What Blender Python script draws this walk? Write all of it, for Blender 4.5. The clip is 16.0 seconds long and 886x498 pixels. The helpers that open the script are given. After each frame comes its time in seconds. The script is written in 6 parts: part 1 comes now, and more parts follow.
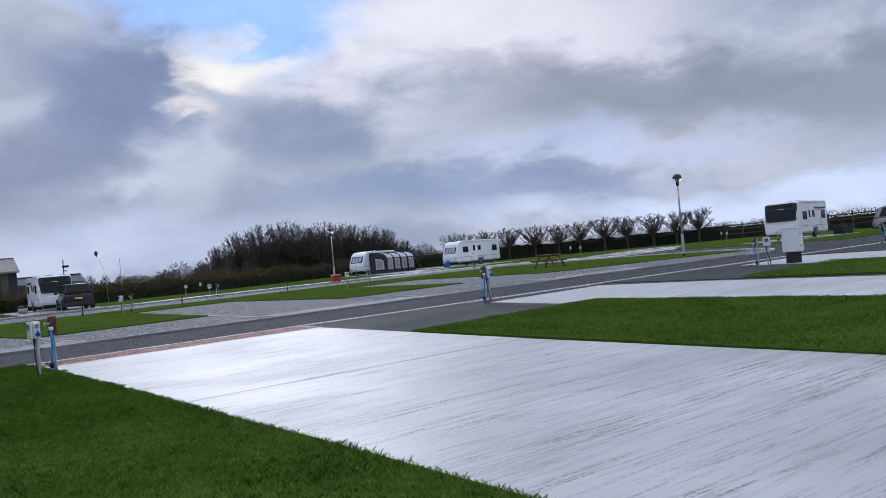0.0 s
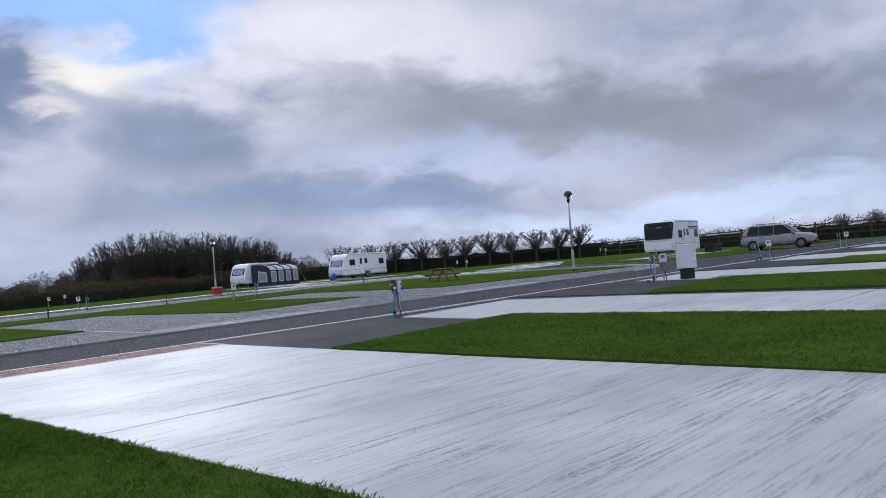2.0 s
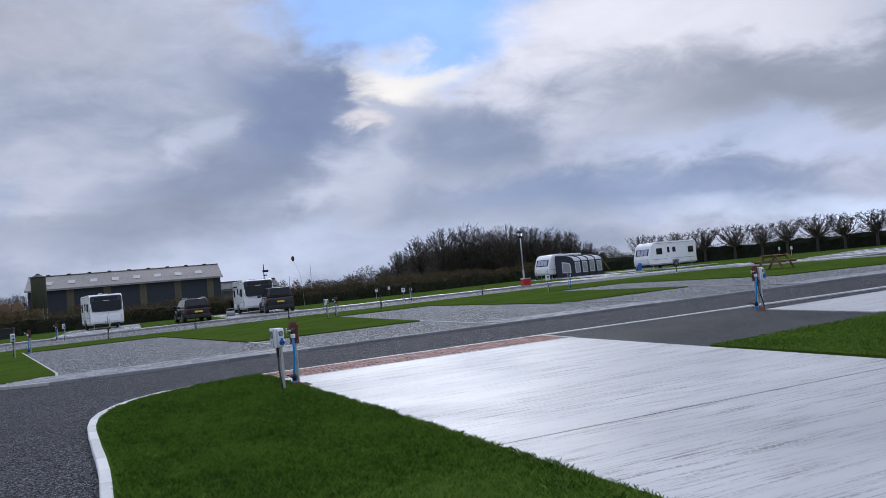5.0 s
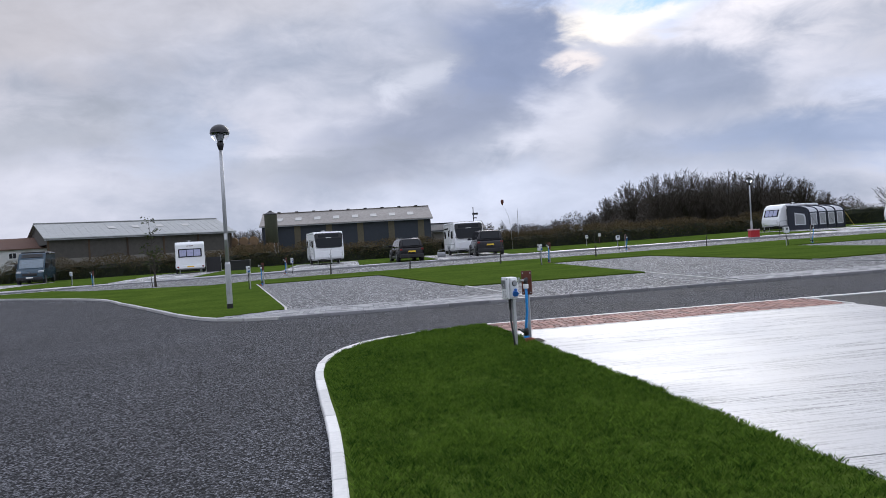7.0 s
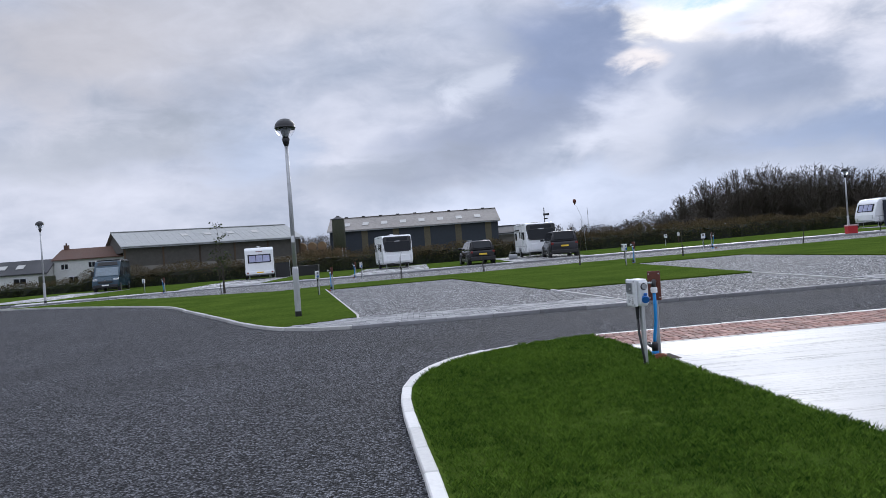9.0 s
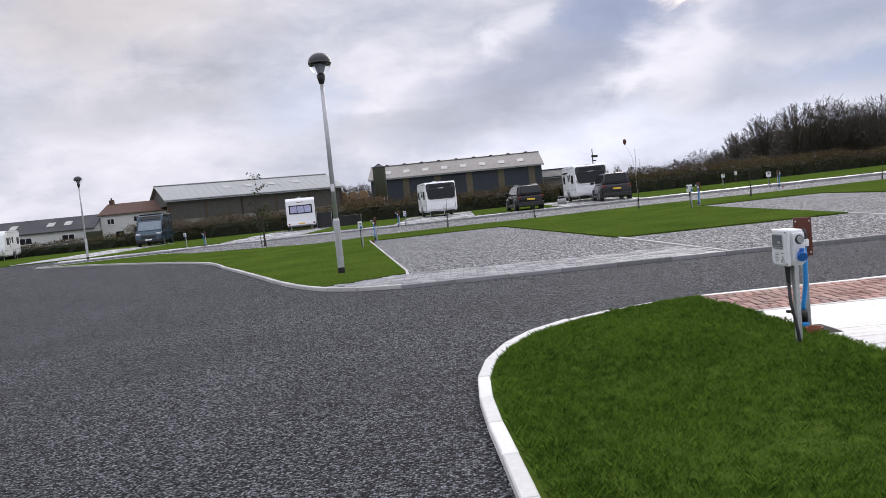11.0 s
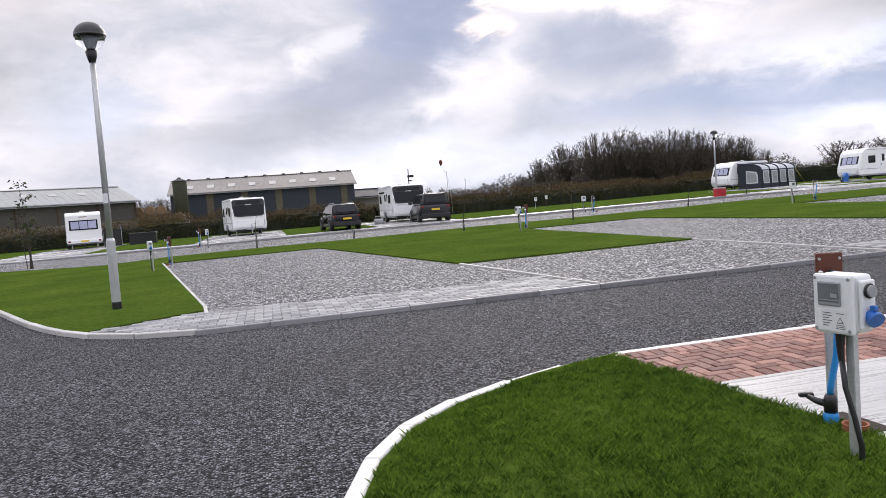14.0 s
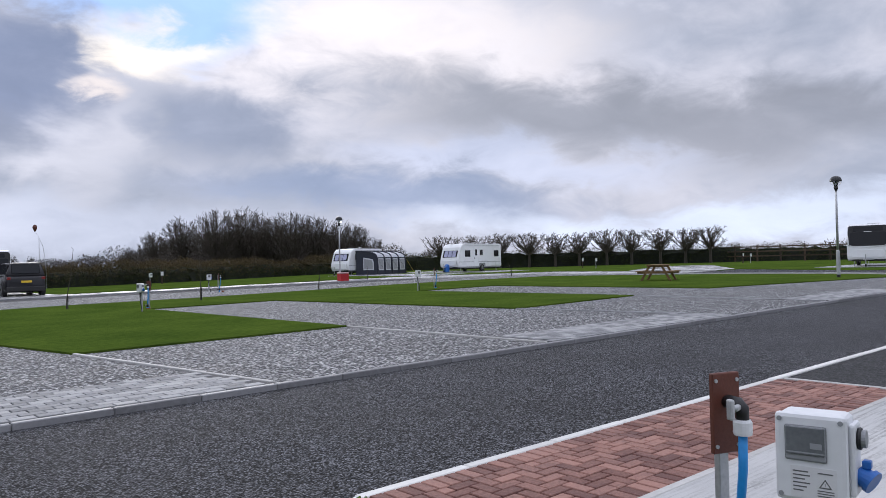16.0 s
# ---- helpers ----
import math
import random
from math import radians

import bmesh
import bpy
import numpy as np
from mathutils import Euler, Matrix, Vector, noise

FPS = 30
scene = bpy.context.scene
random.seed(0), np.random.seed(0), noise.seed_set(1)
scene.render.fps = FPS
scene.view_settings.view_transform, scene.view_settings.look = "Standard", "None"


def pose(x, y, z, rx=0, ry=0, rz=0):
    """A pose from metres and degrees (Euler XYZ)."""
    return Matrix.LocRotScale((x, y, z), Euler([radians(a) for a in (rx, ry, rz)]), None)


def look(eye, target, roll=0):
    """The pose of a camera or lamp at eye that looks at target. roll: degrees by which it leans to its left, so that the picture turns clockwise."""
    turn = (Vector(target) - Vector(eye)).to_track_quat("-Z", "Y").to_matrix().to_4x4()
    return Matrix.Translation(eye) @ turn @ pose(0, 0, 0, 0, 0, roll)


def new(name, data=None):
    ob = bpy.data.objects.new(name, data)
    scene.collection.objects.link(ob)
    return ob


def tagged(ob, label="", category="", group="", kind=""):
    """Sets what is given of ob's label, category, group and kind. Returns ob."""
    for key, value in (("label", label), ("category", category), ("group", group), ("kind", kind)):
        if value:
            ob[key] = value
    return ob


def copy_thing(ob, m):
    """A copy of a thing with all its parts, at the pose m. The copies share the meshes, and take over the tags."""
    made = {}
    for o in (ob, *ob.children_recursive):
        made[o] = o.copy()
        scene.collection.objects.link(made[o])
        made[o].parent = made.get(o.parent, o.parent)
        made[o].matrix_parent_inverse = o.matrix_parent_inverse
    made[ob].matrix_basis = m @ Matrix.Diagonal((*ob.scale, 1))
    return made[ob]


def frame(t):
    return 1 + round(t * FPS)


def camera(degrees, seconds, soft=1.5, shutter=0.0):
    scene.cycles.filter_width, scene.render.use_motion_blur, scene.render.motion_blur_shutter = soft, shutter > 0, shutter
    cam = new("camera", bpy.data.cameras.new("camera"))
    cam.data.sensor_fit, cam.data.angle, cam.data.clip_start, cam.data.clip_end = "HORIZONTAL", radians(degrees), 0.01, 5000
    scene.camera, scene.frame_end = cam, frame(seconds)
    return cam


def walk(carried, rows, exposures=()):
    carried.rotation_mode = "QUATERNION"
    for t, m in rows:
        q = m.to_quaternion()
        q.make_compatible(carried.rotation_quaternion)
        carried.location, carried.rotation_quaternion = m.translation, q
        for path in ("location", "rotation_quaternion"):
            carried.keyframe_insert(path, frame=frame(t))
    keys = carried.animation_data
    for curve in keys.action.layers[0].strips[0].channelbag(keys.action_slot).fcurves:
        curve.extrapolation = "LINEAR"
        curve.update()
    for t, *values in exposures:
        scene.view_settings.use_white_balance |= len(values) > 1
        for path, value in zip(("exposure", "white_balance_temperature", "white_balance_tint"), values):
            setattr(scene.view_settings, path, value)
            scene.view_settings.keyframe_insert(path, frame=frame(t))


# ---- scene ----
# seconds, then place in metres and turn in degrees
PATH = [
    (0, -1.906, -14.397, 1.332, 90.84, 5.02, -35.01),
    (0.5, -1.947, -14.170, 1.327, 90.55, 4.67, -37.61),
    (1, -1.909, -13.892, 1.351, 90.52, 4.43, -40.89),
    (1.5, -1.995, -13.604, 1.367, 90.69, 4.14, -43.46),
    (2, -2.098, -13.373, 1.381, 91.12, 4.42, -44.12),
    (2.5, -2.057, -13.117, 1.373, 91.65, 4.95, -42.44),
    (3, -2.108, -12.853, 1.387, 91.99, 5.29, -39.57),
    (3.5, -2.207, -12.530, 1.387, 92.33, 5.49, -35.81),
    (4, -2.243, -12.218, 1.403, 92.38, 5.30, -31.99),
    (4.5, -2.269, -11.851, 1.395, 92.40, 5.23, -27.89),
    (5, -2.195, -11.485, 1.393, 92.32, 5.20, -22.23),
    (5.2, -2.225, -11.294, 1.377, 92.17, 5.15, -19.23),
    (7.3, -2.325, -9.808, 1.450, 89.19, 3.18, -6.79),
    (7.5, -2.334, -9.637, 1.448, 89.52, 3.14, -6.97),
    (8, -2.377, -9.128, 1.454, 90.26, 3.48, -5.99),
    (8.5, -2.505, -8.670, 1.408, 90.38, 3.80, -3.81),
    (9, -2.560, -8.240, 1.388, 89.88, 4.14, -2.01),
    (9.5, -2.595, -7.720, 1.408, 88.94, 4.79, -0.72),
    (10, -2.679, -7.265, 1.438, 87.85, 5.46, 0.17),
    (12.3, -2.893, -5.263, 1.384, 85.22, 5.18, 1.63),
    (12.5, -2.850, -5.096, 1.388, 85.38, 5.12, 0.47),
    (13, -2.929, -4.567, 1.421, 86.12, 4.78, -3.80),
    (13.5, -2.910, -4.052, 1.420, 86.37, 4.93, -7.00),
    (14, -2.943, -3.552, 1.397, 86.38, 4.19, -13.21),
    (14.5, -2.898, -3.077, 1.409, 87.30, 3.52, -22.53),
    (15, -2.862, -2.501, 1.416, 88.26, 2.27, -29.67),
    (15.5, -2.909, -2.028, 1.433, 89.42, 1.17, -37.12),
    (16, -2.866, -1.558, 1.428, 91.05, 1.26, -41.81),
]
cam = camera(60.5, 16.0, soft=0.65)
walk(cam, [(t, pose(x, y, z, rx, ry, rz)) for t, x, y, z, rx, ry, rz in PATH],
     exposures=[(0.0, -0.10, 5750, 9), (4.0, -0.15, 5750, 9), (5.0, -0.12, 5750, 9), (7.5, 0.24, 6200, 9), (9.0, 0.23, 6000, 8), (10.0, 0.26, 6200, 9), (12.5, 0.74, 6900, 11), (14.0, 0.66, 6800, 11), (16.0, 0.18, 6200, 10)])


# ---- world and light ----
def cloudy_sky():
    world = bpy.data.worlds.new("cloudy_sky")
    scene.world = world
    world.use_nodes = True
    nt = world.node_tree
    nt.nodes.clear()
    N, L = nt.nodes.new, nt.links.new

    def math_node(op, a, b=0.0, c=0.0, clamp=False):
        n = N("ShaderNodeMath")
        n.operation, n.use_clamp = op, clamp
        for k, v in enumerate((a, b, c)):
            if isinstance(v, (int, float)):
                n.inputs[k].default_value = v
            else:
                L(v, n.inputs[k])
        return n.outputs[0]

    def mix(f, a, b):
        n = N("ShaderNodeMix")
        n.data_type = "RGBA"
        for k, v in ((0, f), (6, a), (7, b)):
            if isinstance(v, (int, float)):
                n.inputs[k].default_value = v
            elif isinstance(v, tuple):
                n.inputs[k].default_value = (*v, 1)
            else:
                L(v, n.inputs[k])
        return n.outputs[2]

    def ramp(v, lo, hi):
        n = N("ShaderNodeMapRange")
        n.interpolation_type = "SMOOTHSTEP"
        L(v, n.inputs[0])
        n.inputs[1].default_value, n.inputs[2].default_value = lo, hi
        return n.outputs[0]

    co = N("ShaderNodeTexCoord").outputs["Generated"]
    sep = N("ShaderNodeSeparateXYZ")
    L(co, sep.inputs[0])
    x, y, z = sep.outputs

    def cloud(scale, detail, rough, shift, warp=0.0):
        n = N("ShaderNodeTexNoise")
        n.inputs["Scale"].default_value, n.inputs["Detail"].default_value, n.inputs["Roughness"].default_value = scale, detail, rough
        n.inputs["Distortion"].default_value = warp
        m = N("ShaderNodeMapping")
        m.inputs["Location"].default_value = shift
        m.inputs["Scale"].default_value = (1.0, 1.0, 2.1)
        L(co, m.inputs[0])
        L(m.outputs[0], n.inputs["Vector"])
        return n.outputs["Fac"]

    big, mid, fine = cloud(3.0, 3, 0.5, (2.3, 1.1, 0), 0.2), cloud(5.5, 5, 0.55, (5.1, 3.7, 0), 0.3), cloud(13.0, 6, 0.6, (1.7, 8.2, 0), 0.4)
    # bearing and height in degrees, bent by the billows so that no bank has an even edge
    az = math_node("MULTIPLY", math_node("ARCTAN2", x, y), 57.2958)
    el = math_node("MULTIPLY", math_node("ARCSINE", z), 57.2958)
    az = math_node("ADD", az, math_node("ADD", math_node("MULTIPLY_ADD", mid, 14.0, -7.0), math_node("MULTIPLY_ADD", fine, 6.0, -3.0)))
    el = math_node("ADD", el, math_node("ADD", math_node("MULTIPLY_ADD", big, 7.0, -3.5), math_node("MULTIPLY_ADD", fine, 3.6, -1.8)))
    place = N("ShaderNodeCombineXYZ")
    L(az, place.inputs[0])
    L(el, place.inputs[1])

    def bank(a, e, wide, high, tilt, much, colour, under, crisp=0.35):
        """One cloud bank or gap: its bearing, height, half width and half height in degrees."""
        m = N("ShaderNodeMapping")
        m.vector_type = "TEXTURE"
        m.inputs["Location"].default_value = (a, e, 0)
        m.inputs["Rotation"].default_value = (0, 0, radians(tilt))
        m.inputs["Scale"].default_value = (wide, high, 1)
        L(place.outputs[0], m.inputs[0])
        n = N("ShaderNodeVectorMath")
        n.operation = "LENGTH"
        L(m.outputs[0], n.inputs[0])
        return mix(math_node("MULTIPLY", ramp(n.outputs["Value"], 1.45, crisp), much), under, colour)

    tex = math_node("ADD", math_node("MULTIPLY", mid, 0.6), math_node("MULTIPLY", fine, 0.4))
    shade = ramp(math_node("ADD", math_node("MULTIPLY", big, 0.5), math_node("MULTIPLY", tex, 0.5)), 0.36, 0.64)
    col = mix(shade, (0.38, 0.41, 0.50), (0.61, 0.60, 0.665))
    for row in BANKS:
        col = bank(*row, col)
    # the gap of clear sky, and the lit cloud under it
    sky = N("ShaderNodeTexSky")
    sky.sky_type, sky.sun_disc = "NISHITA", False
    sky.sun_elevation, sky.sun_rotation = radians(24), radians(20)
    blue = N("ShaderNodeVectorMath")
    blue.operation = "SCALE"
    L(sky.outputs[0], blue.inputs[0])
    blue.inputs["Scale"].default_value = 0.10
    col = bank(21.0, 20.0, 9.0, 3.9, -8, 0.95, mix(0.9, blue.outputs[0], (0.20, 0.46, 0.98)), col, 0.75)
    for row in LIT:
        col = bank(*row, col, 0.2)
    # thin billows over it all
    grain = N("ShaderNodeVectorMath")
    grain.operation = "SCALE"
    L(col, grain.inputs[0])
    L(math_node("MULTIPLY_ADD", tex, 0.5, 0.75), grain.inputs["Scale"])
    col = grain.outputs[0]
    # an overcast sky is brighter overhead than near the horizon
    lift = N("ShaderNodeVectorMath")
    lift.operation = "SCALE"
    L(col, lift.inputs[0])
    L(math_node("ADD", math_node("MULTIPLY", ramp(z, 0.36, 0.85), 0.95), 1.03), lift.inputs["Scale"])
    bg = N("ShaderNodeBackground")
    L(lift.outputs[0], bg.inputs[0])
    bg.inputs[1].default_value = SKY
    out = N("ShaderNodeOutputWorld")
    L(bg.outputs[0], out.inputs[0])


SKY = 1.0
# bearing, height, half width, half height, tilt, strength, colour
BANKS = [
    (16.0, 8.0, 2.8, 6.0, -38, 0.75, (0.70, 0.69, 0.76)),
    (14.0, 2.5, 14, 1.6, 0, 0.6, (0.66, 0.69, 0.82)),
    (12.0, 13.2, 5.6, 4.6, 0, 0.82, (0.22, 0.265, 0.40)),
    (6.5, 8.6, 7.0, 2.2, 5, 0.75, (0.27, 0.30, 0.40)),
    (25.5, 10.6, 6.0, 2.8, 0, 0.75, (0.27, 0.31, 0.42)),
    (39, 16.2, 15, 4.0, -4, 0.9, (0.92, 0.85, 0.855)),
    (52, 11.2, 14, 2.3, -4, 0.9, (0.32, 0.33, 0.38)),
    (67, 8.8, 9, 3.0, -6, 0.8, (0.30, 0.31, 0.36)),
    (48, 7.8, 13, 1.2, -3, 0.65, (0.60, 0.64, 0.80)),
    (37, 5.4, 15, 1.8, -2, 0.75, (0.28, 0.34, 0.49)),
    (60, 2.8, 17, 1.5, -2, 0.85, (0.78, 0.84, 1.0)),
    (-3.5, 18, 7, 3.0, 0, 0.6, (0.62, 0.60, 0.64)),
    (4.1, 12.3, 3.0, 1.2, 0, 0.5, (0.70, 0.70, 0.77)),
    (1.7, 5.6, 5.5, 1.6, 4, 0.65, (0.30, 0.32, 0.40)),
    (-22, 14.5, 10, 4.0, 5, 0.8, (0.50, 0.465, 0.475)),
    (-13, 18, 10, 4.5, 0, 0.6, (0.50, 0.48, 0.51)),
    (-22, 9.0, 9, 1.5, 4, 0.6, (0.38, 0.39, 0.43)),
    (-11, 8.2, 4.5, 2.2, 0, 0.55, (0.42, 0.48, 0.62)),
    (-3.2, 6.2, 6.0, 1.3, 0, 0.5, (0.36, 0.38, 0.44)),
]
LIT = [
    (20.0, 15.6, 4.4, 1.5, -4, 0.92, (1.10, 0.98, 0.84)),
    (24.4, 15.9, 3.2, 0.6, -3, 0.75, (1.0, 0.92, 0.84)),
    (17.2, 12.6, 1.7, 1.1, 20, 0.75, (0.98, 0.86, 0.80)),
]
cloudy_sky()
sun = new("sun", bpy.data.lights.new("sun", "SUN"))
sun.data.energy, sun.data.angle, sun.data.color = 0.7, radians(25), (1.0, 0.93, 0.85)
sun.matrix_world = look((0, 0, 60), (-math.sin(radians(20)), -math.cos(radians(20)), 60 - math.tan(radians(24))))


# ---- materials ----
def mat(name, col, rough=0.6, metal=0.0, var=0.15, scale=6.0, bump=0.0, bump_scale=60.0, per="", col2=None, spec=0.5):
    """A procedural surface: base colour varied at two scales, fine relief, roughness that wanders a little.
    per: 'object' or 'island' varies it from piece to piece."""
    m = bpy.data.materials.new(name)
    m.use_nodes = True
    nt = m.node_tree
    N, L = nt.nodes.new, nt.links.new
    b = nt.nodes["Principled BSDF"]
    b.inputs["Metallic"].default_value = metal
    b.inputs["Specular IOR Level"].default_value = spec
    tc = N("ShaderNodeTexCoord")
    geo = N("ShaderNodeNewGeometry")
    src = geo.outputs["Position"]
    n1, n2 = N("ShaderNodeTexNoise"), N("ShaderNodeTexNoise")
    n1.inputs["Scale"].default_value, n1.inputs["Detail"].default_value = scale * 0.25, 4
    n2.inputs["Scale"].default_value, n2.inputs["Detail"].default_value = scale * 4, 6
    for n in (n1, n2):
        L(src, n.inputs["Vector"])
    add = N("ShaderNodeMath")
    add.operation = "ADD"
    L(n1.outputs["Fac"], add.inputs[0])
    L(n2.outputs["Fac"], add.inputs[1])
    fac = add.outputs[0]
    if per:
        info = N("ShaderNodeObjectInfo").outputs["Random"] if per == "object" else geo.outputs["Random Per Island"]
        more = N("ShaderNodeMath")
        more.operation = "MULTIPLY_ADD"
        L(info, more.inputs[0])
        more.inputs[1].default_value = 0.9
        L(fac, more.inputs[2])
        sub = N("ShaderNodeMath")
        sub.operation = "SUBTRACT"
        L(more.outputs[0], sub.inputs[0])
        sub.inputs[1].default_value = 0.45
        fac = sub.outputs[0]
    r = N("ShaderNodeMapRange")
    L(fac, r.inputs[0])
    r.inputs[1].default_value, r.inputs[2].default_value = 0.55, 1.45
    cm = N("ShaderNodeMix")
    cm.data_type = "RGBA"
    L(r.outputs[0], cm.inputs[0])
    a, c = Vector(col), Vector(col2 or [min(1, v * (1 + var)) for v in col])
    if not col2:
        a = a * (1 - var)
    cm.inputs[6].default_value, cm.inputs[7].default_value = (*a, 1), (*c, 1)
    L(cm.outputs[2], b.inputs["Base Color"])
    rr = N("ShaderNodeMapRange")
    L(n1.outputs["Fac"], rr.inputs[0])
    rr.inputs[1].default_value, rr.inputs[2].default_value = 0.3, 0.7
    rr.inputs[3].default_value, rr.inputs[4].default_value = max(0.02, rough - 0.1), min(1, rough + 0.1)
    L(rr.outputs[0], b.inputs["Roughness"])
    if bump:
        n3 = N("ShaderNodeTexNoise")
        n3.inputs["Scale"].default_value, n3.inputs["Detail"].default_value = bump_scale, 4
        L(src, n3.inputs["Vector"])
        bp = N("ShaderNodeBump")
        bp.inputs["Strength"].default_value, bp.inputs["Distance"].default_value = 1.0, bump
        L(n3.outputs["Fac"], bp.inputs["Height"])
        L(bp.outputs[0], b.inputs["Normal"])
    return m


def stony(name, dark, light, cell, relief, rough=0.7, patch=0.25, wet=0.0, seam=0.0, spec=0.3):
    """Loose or bound stones: cells with a shade each, domed, in larger damp and dry patches."""
    m = bpy.data.materials.new(name)
    m.use_nodes = True
    nt = m.node_tree
    N, L = nt.nodes.new, nt.links.new
    b = nt.nodes["Principled BSDF"]
    b.inputs["Specular IOR Level"].default_value = spec
    src = N("ShaderNodeNewGeometry").outputs["Position"]
    v = N("ShaderNodeTexVoronoi")
    v.inputs["Scale"].default_value = 1 / cell
    L(src, v.inputs["Vector"])
    sep = N("ShaderNodeSeparateColor")
    L(v.outputs["Color"], sep.inputs[0])
    cm = N("ShaderNodeMix")
    cm.data_type = "RGBA"
    sq = N("ShaderNodeMath")
    sq.operation = "POWER"
    sq.inputs[1].default_value = 2.0
    L(sep.outputs[0], sq.inputs[0])
    L(sq.outputs[0], cm.inputs[0])
    cm.inputs[6].default_value, cm.inputs[7].default_value = (*dark, 1), (*light, 1)
    n = N("ShaderNodeTexNoise")
    n.inputs["Scale"].default_value, n.inputs["Detail"].default_value = 0.45, 5
    L(src, n.inputs["Vector"])
    pr = N("ShaderNodeMapRange")
    L(n.outputs["Fac"], pr.inputs[0])
    pr.inputs[1].default_value, pr.inputs[2].default_value = 0.3, 0.7
    pr.inputs[3].default_value, pr.inputs[4].default_value = 1 - patch, 1 + patch
    edge = N("ShaderNodeMapRange")
    L(v.outputs["Distance"], edge.inputs[0])
    edge.inputs[1].default_value, edge.inputs[2].default_value = 0.35, 0.75
    edge.inputs[3].default_value, edge.inputs[4].default_value = 1.0, 1.0 - seam
    mul0 = N("ShaderNodeMath")
    mul0.operation = "MULTIPLY"
    L(pr.outputs[0], mul0.inputs[0])
    L(edge.outputs[0], mul0.inputs[1])
    mul = N("ShaderNodeVectorMath")
    mul.operation = "SCALE"
    L(cm.outputs[2], mul.inputs[0])
    L(mul0.outputs[0], mul.inputs["Scale"])
    L(mul.outputs[0], b.inputs["Base Color"])
    rr = N("ShaderNodeMapRange")
    L(n.outputs["Fac"], rr.inputs[0])
    rr.inputs[1].default_value, rr.inputs[2].default_value = 0.35, 0.65
    rr.inputs[3].default_value, rr.inputs[4].default_value = max(0.1, rough - wet), rough
    L(rr.outputs[0], b.inputs["Roughness"])
    bp = N("ShaderNodeBump")
    bp.invert = True
    bp.inputs["Strength"].default_value, bp.inputs["Distance"].default_value = 1.0, relief
    L(v.outputs["Distance"], bp.inputs["Height"])
    L(bp.outputs[0], b.inputs["Normal"])
    return m


def brushed_concrete(name="brushed_concrete", rough=(0.30, 0.55)):
    """Pale concrete pulled with a broom across the pad, with darker worn streaks and damp sheen."""
    m = bpy.data.materials.new(name)
    m.use_nodes = True
    nt = m.node_tree
    N, L = nt.nodes.new, nt.links.new
    b = nt.nodes["Principled BSDF"]
    src = N("ShaderNodeNewGeometry").outputs["Position"]

    def noise_at(sx, sy, scale, detail=5, rough=0.6):
        mp = N("ShaderNodeMapping")
        mp.inputs["Scale"].default_value = (sx, sy, 1)
        L(src, mp.inputs[0])
        n = N("ShaderNodeTexNoise")
        n.inputs["Scale"].default_value, n.inputs["Detail"].default_value, n.inputs["Roughness"].default_value = scale, detail, rough
        L(mp.outputs[0], n.inputs["Vector"])
        return n.outputs["Fac"]

    def rng(v, a, c, d=0.0, e=1.0):
        r = N("ShaderNodeMapRange")
        L(v, r.inputs[0])
        for k, q in enumerate((a, c, d, e)):
            r.inputs[k + 1].default_value = q
        return r.outputs[0]

    streak, fine, blot = noise_at(0.20, 3.0, 1.5, 8, 0.7), noise_at(0.55, 11.0, 2.6, 7, 0.7), noise_at(1, 1, 0.5, 5)
    speck = noise_at(1, 1, 38, 4)
    a = N("ShaderNodeMath")
    a.operation = "MULTIPLY"
    L(rng(streak, 0.40, 0.60), a.inputs[0])
    L(rng(fine, 0.46, 0.58), a.inputs[1])
    s = N("ShaderNodeMath")
    s.operation = "MULTIPLY"
    L(a.outputs[0], s.inputs[0])
    L(rng(speck, 0.36, 0.52), s.inputs[1])
    base = N("ShaderNodeMix")
    base.data_type = "RGBA"
    L(rng(blot, 0.3, 0.7), base.inputs[0])
    base.inputs[6].default_value, base.inputs[7].default_value = (0.41, 0.41, 0.405, 1), (0.60, 0.595, 0.58, 1)
    cm = N("ShaderNodeMix")
    cm.data_type = "RGBA"
    L(s.outputs[0], cm.inputs[0])
    L(base.outputs[2], cm.inputs[6])
    cm.inputs[7].default_value = (0.15, 0.15, 0.14, 1)
    L(cm.outputs[2], b.inputs["Base Color"])
    L(rng(blot, 0.35, 0.65, *rough), b.inputs["Roughness"])
    b.inputs["Specular IOR Level"].default_value = 0.6
    bp = N("ShaderNodeBump")
    bp.inputs["Distance"].default_value = 0.004
    L(fine, bp.inputs["Height"])
    L(bp.outputs[0], b.inputs["Normal"])
    return m


def glass(name, tint=(0.02, 0.025, 0.03), rough=0.04):
    return mat(name, tint, rough, 0, 0.05, 1.0, spec=0.35)


M_TARMAC = stony("tarmac", (0.008, 0.0086, 0.0098), (0.30, 0.305, 0.33), 0.0155, 0.014, 0.85, 0.26, 0.12, 0.85, 0.15)
M_DARK_TARMAC = stony("dark_tarmac", (0.008, 0.009, 0.010), (0.075, 0.076, 0.080), 0.022, 0.010, 0.8, 0.5, 0.2, 0.6)
M_GRAVEL = stony("grey_gravel", (0.075, 0.078, 0.085), (0.74, 0.74, 0.74), 0.042, 0.035, 0.8, 0.14, 0.12, 0.85)
M_CONCRETE = brushed_concrete()
M_WET = brushed_concrete("wet_concrete", (0.12, 0.35))
M_KERB_PALE = mat("pale_kerb_concrete", (0.70, 0.69, 0.66), 0.55, 0, 0.14, 6, 0.002, 90, "object")
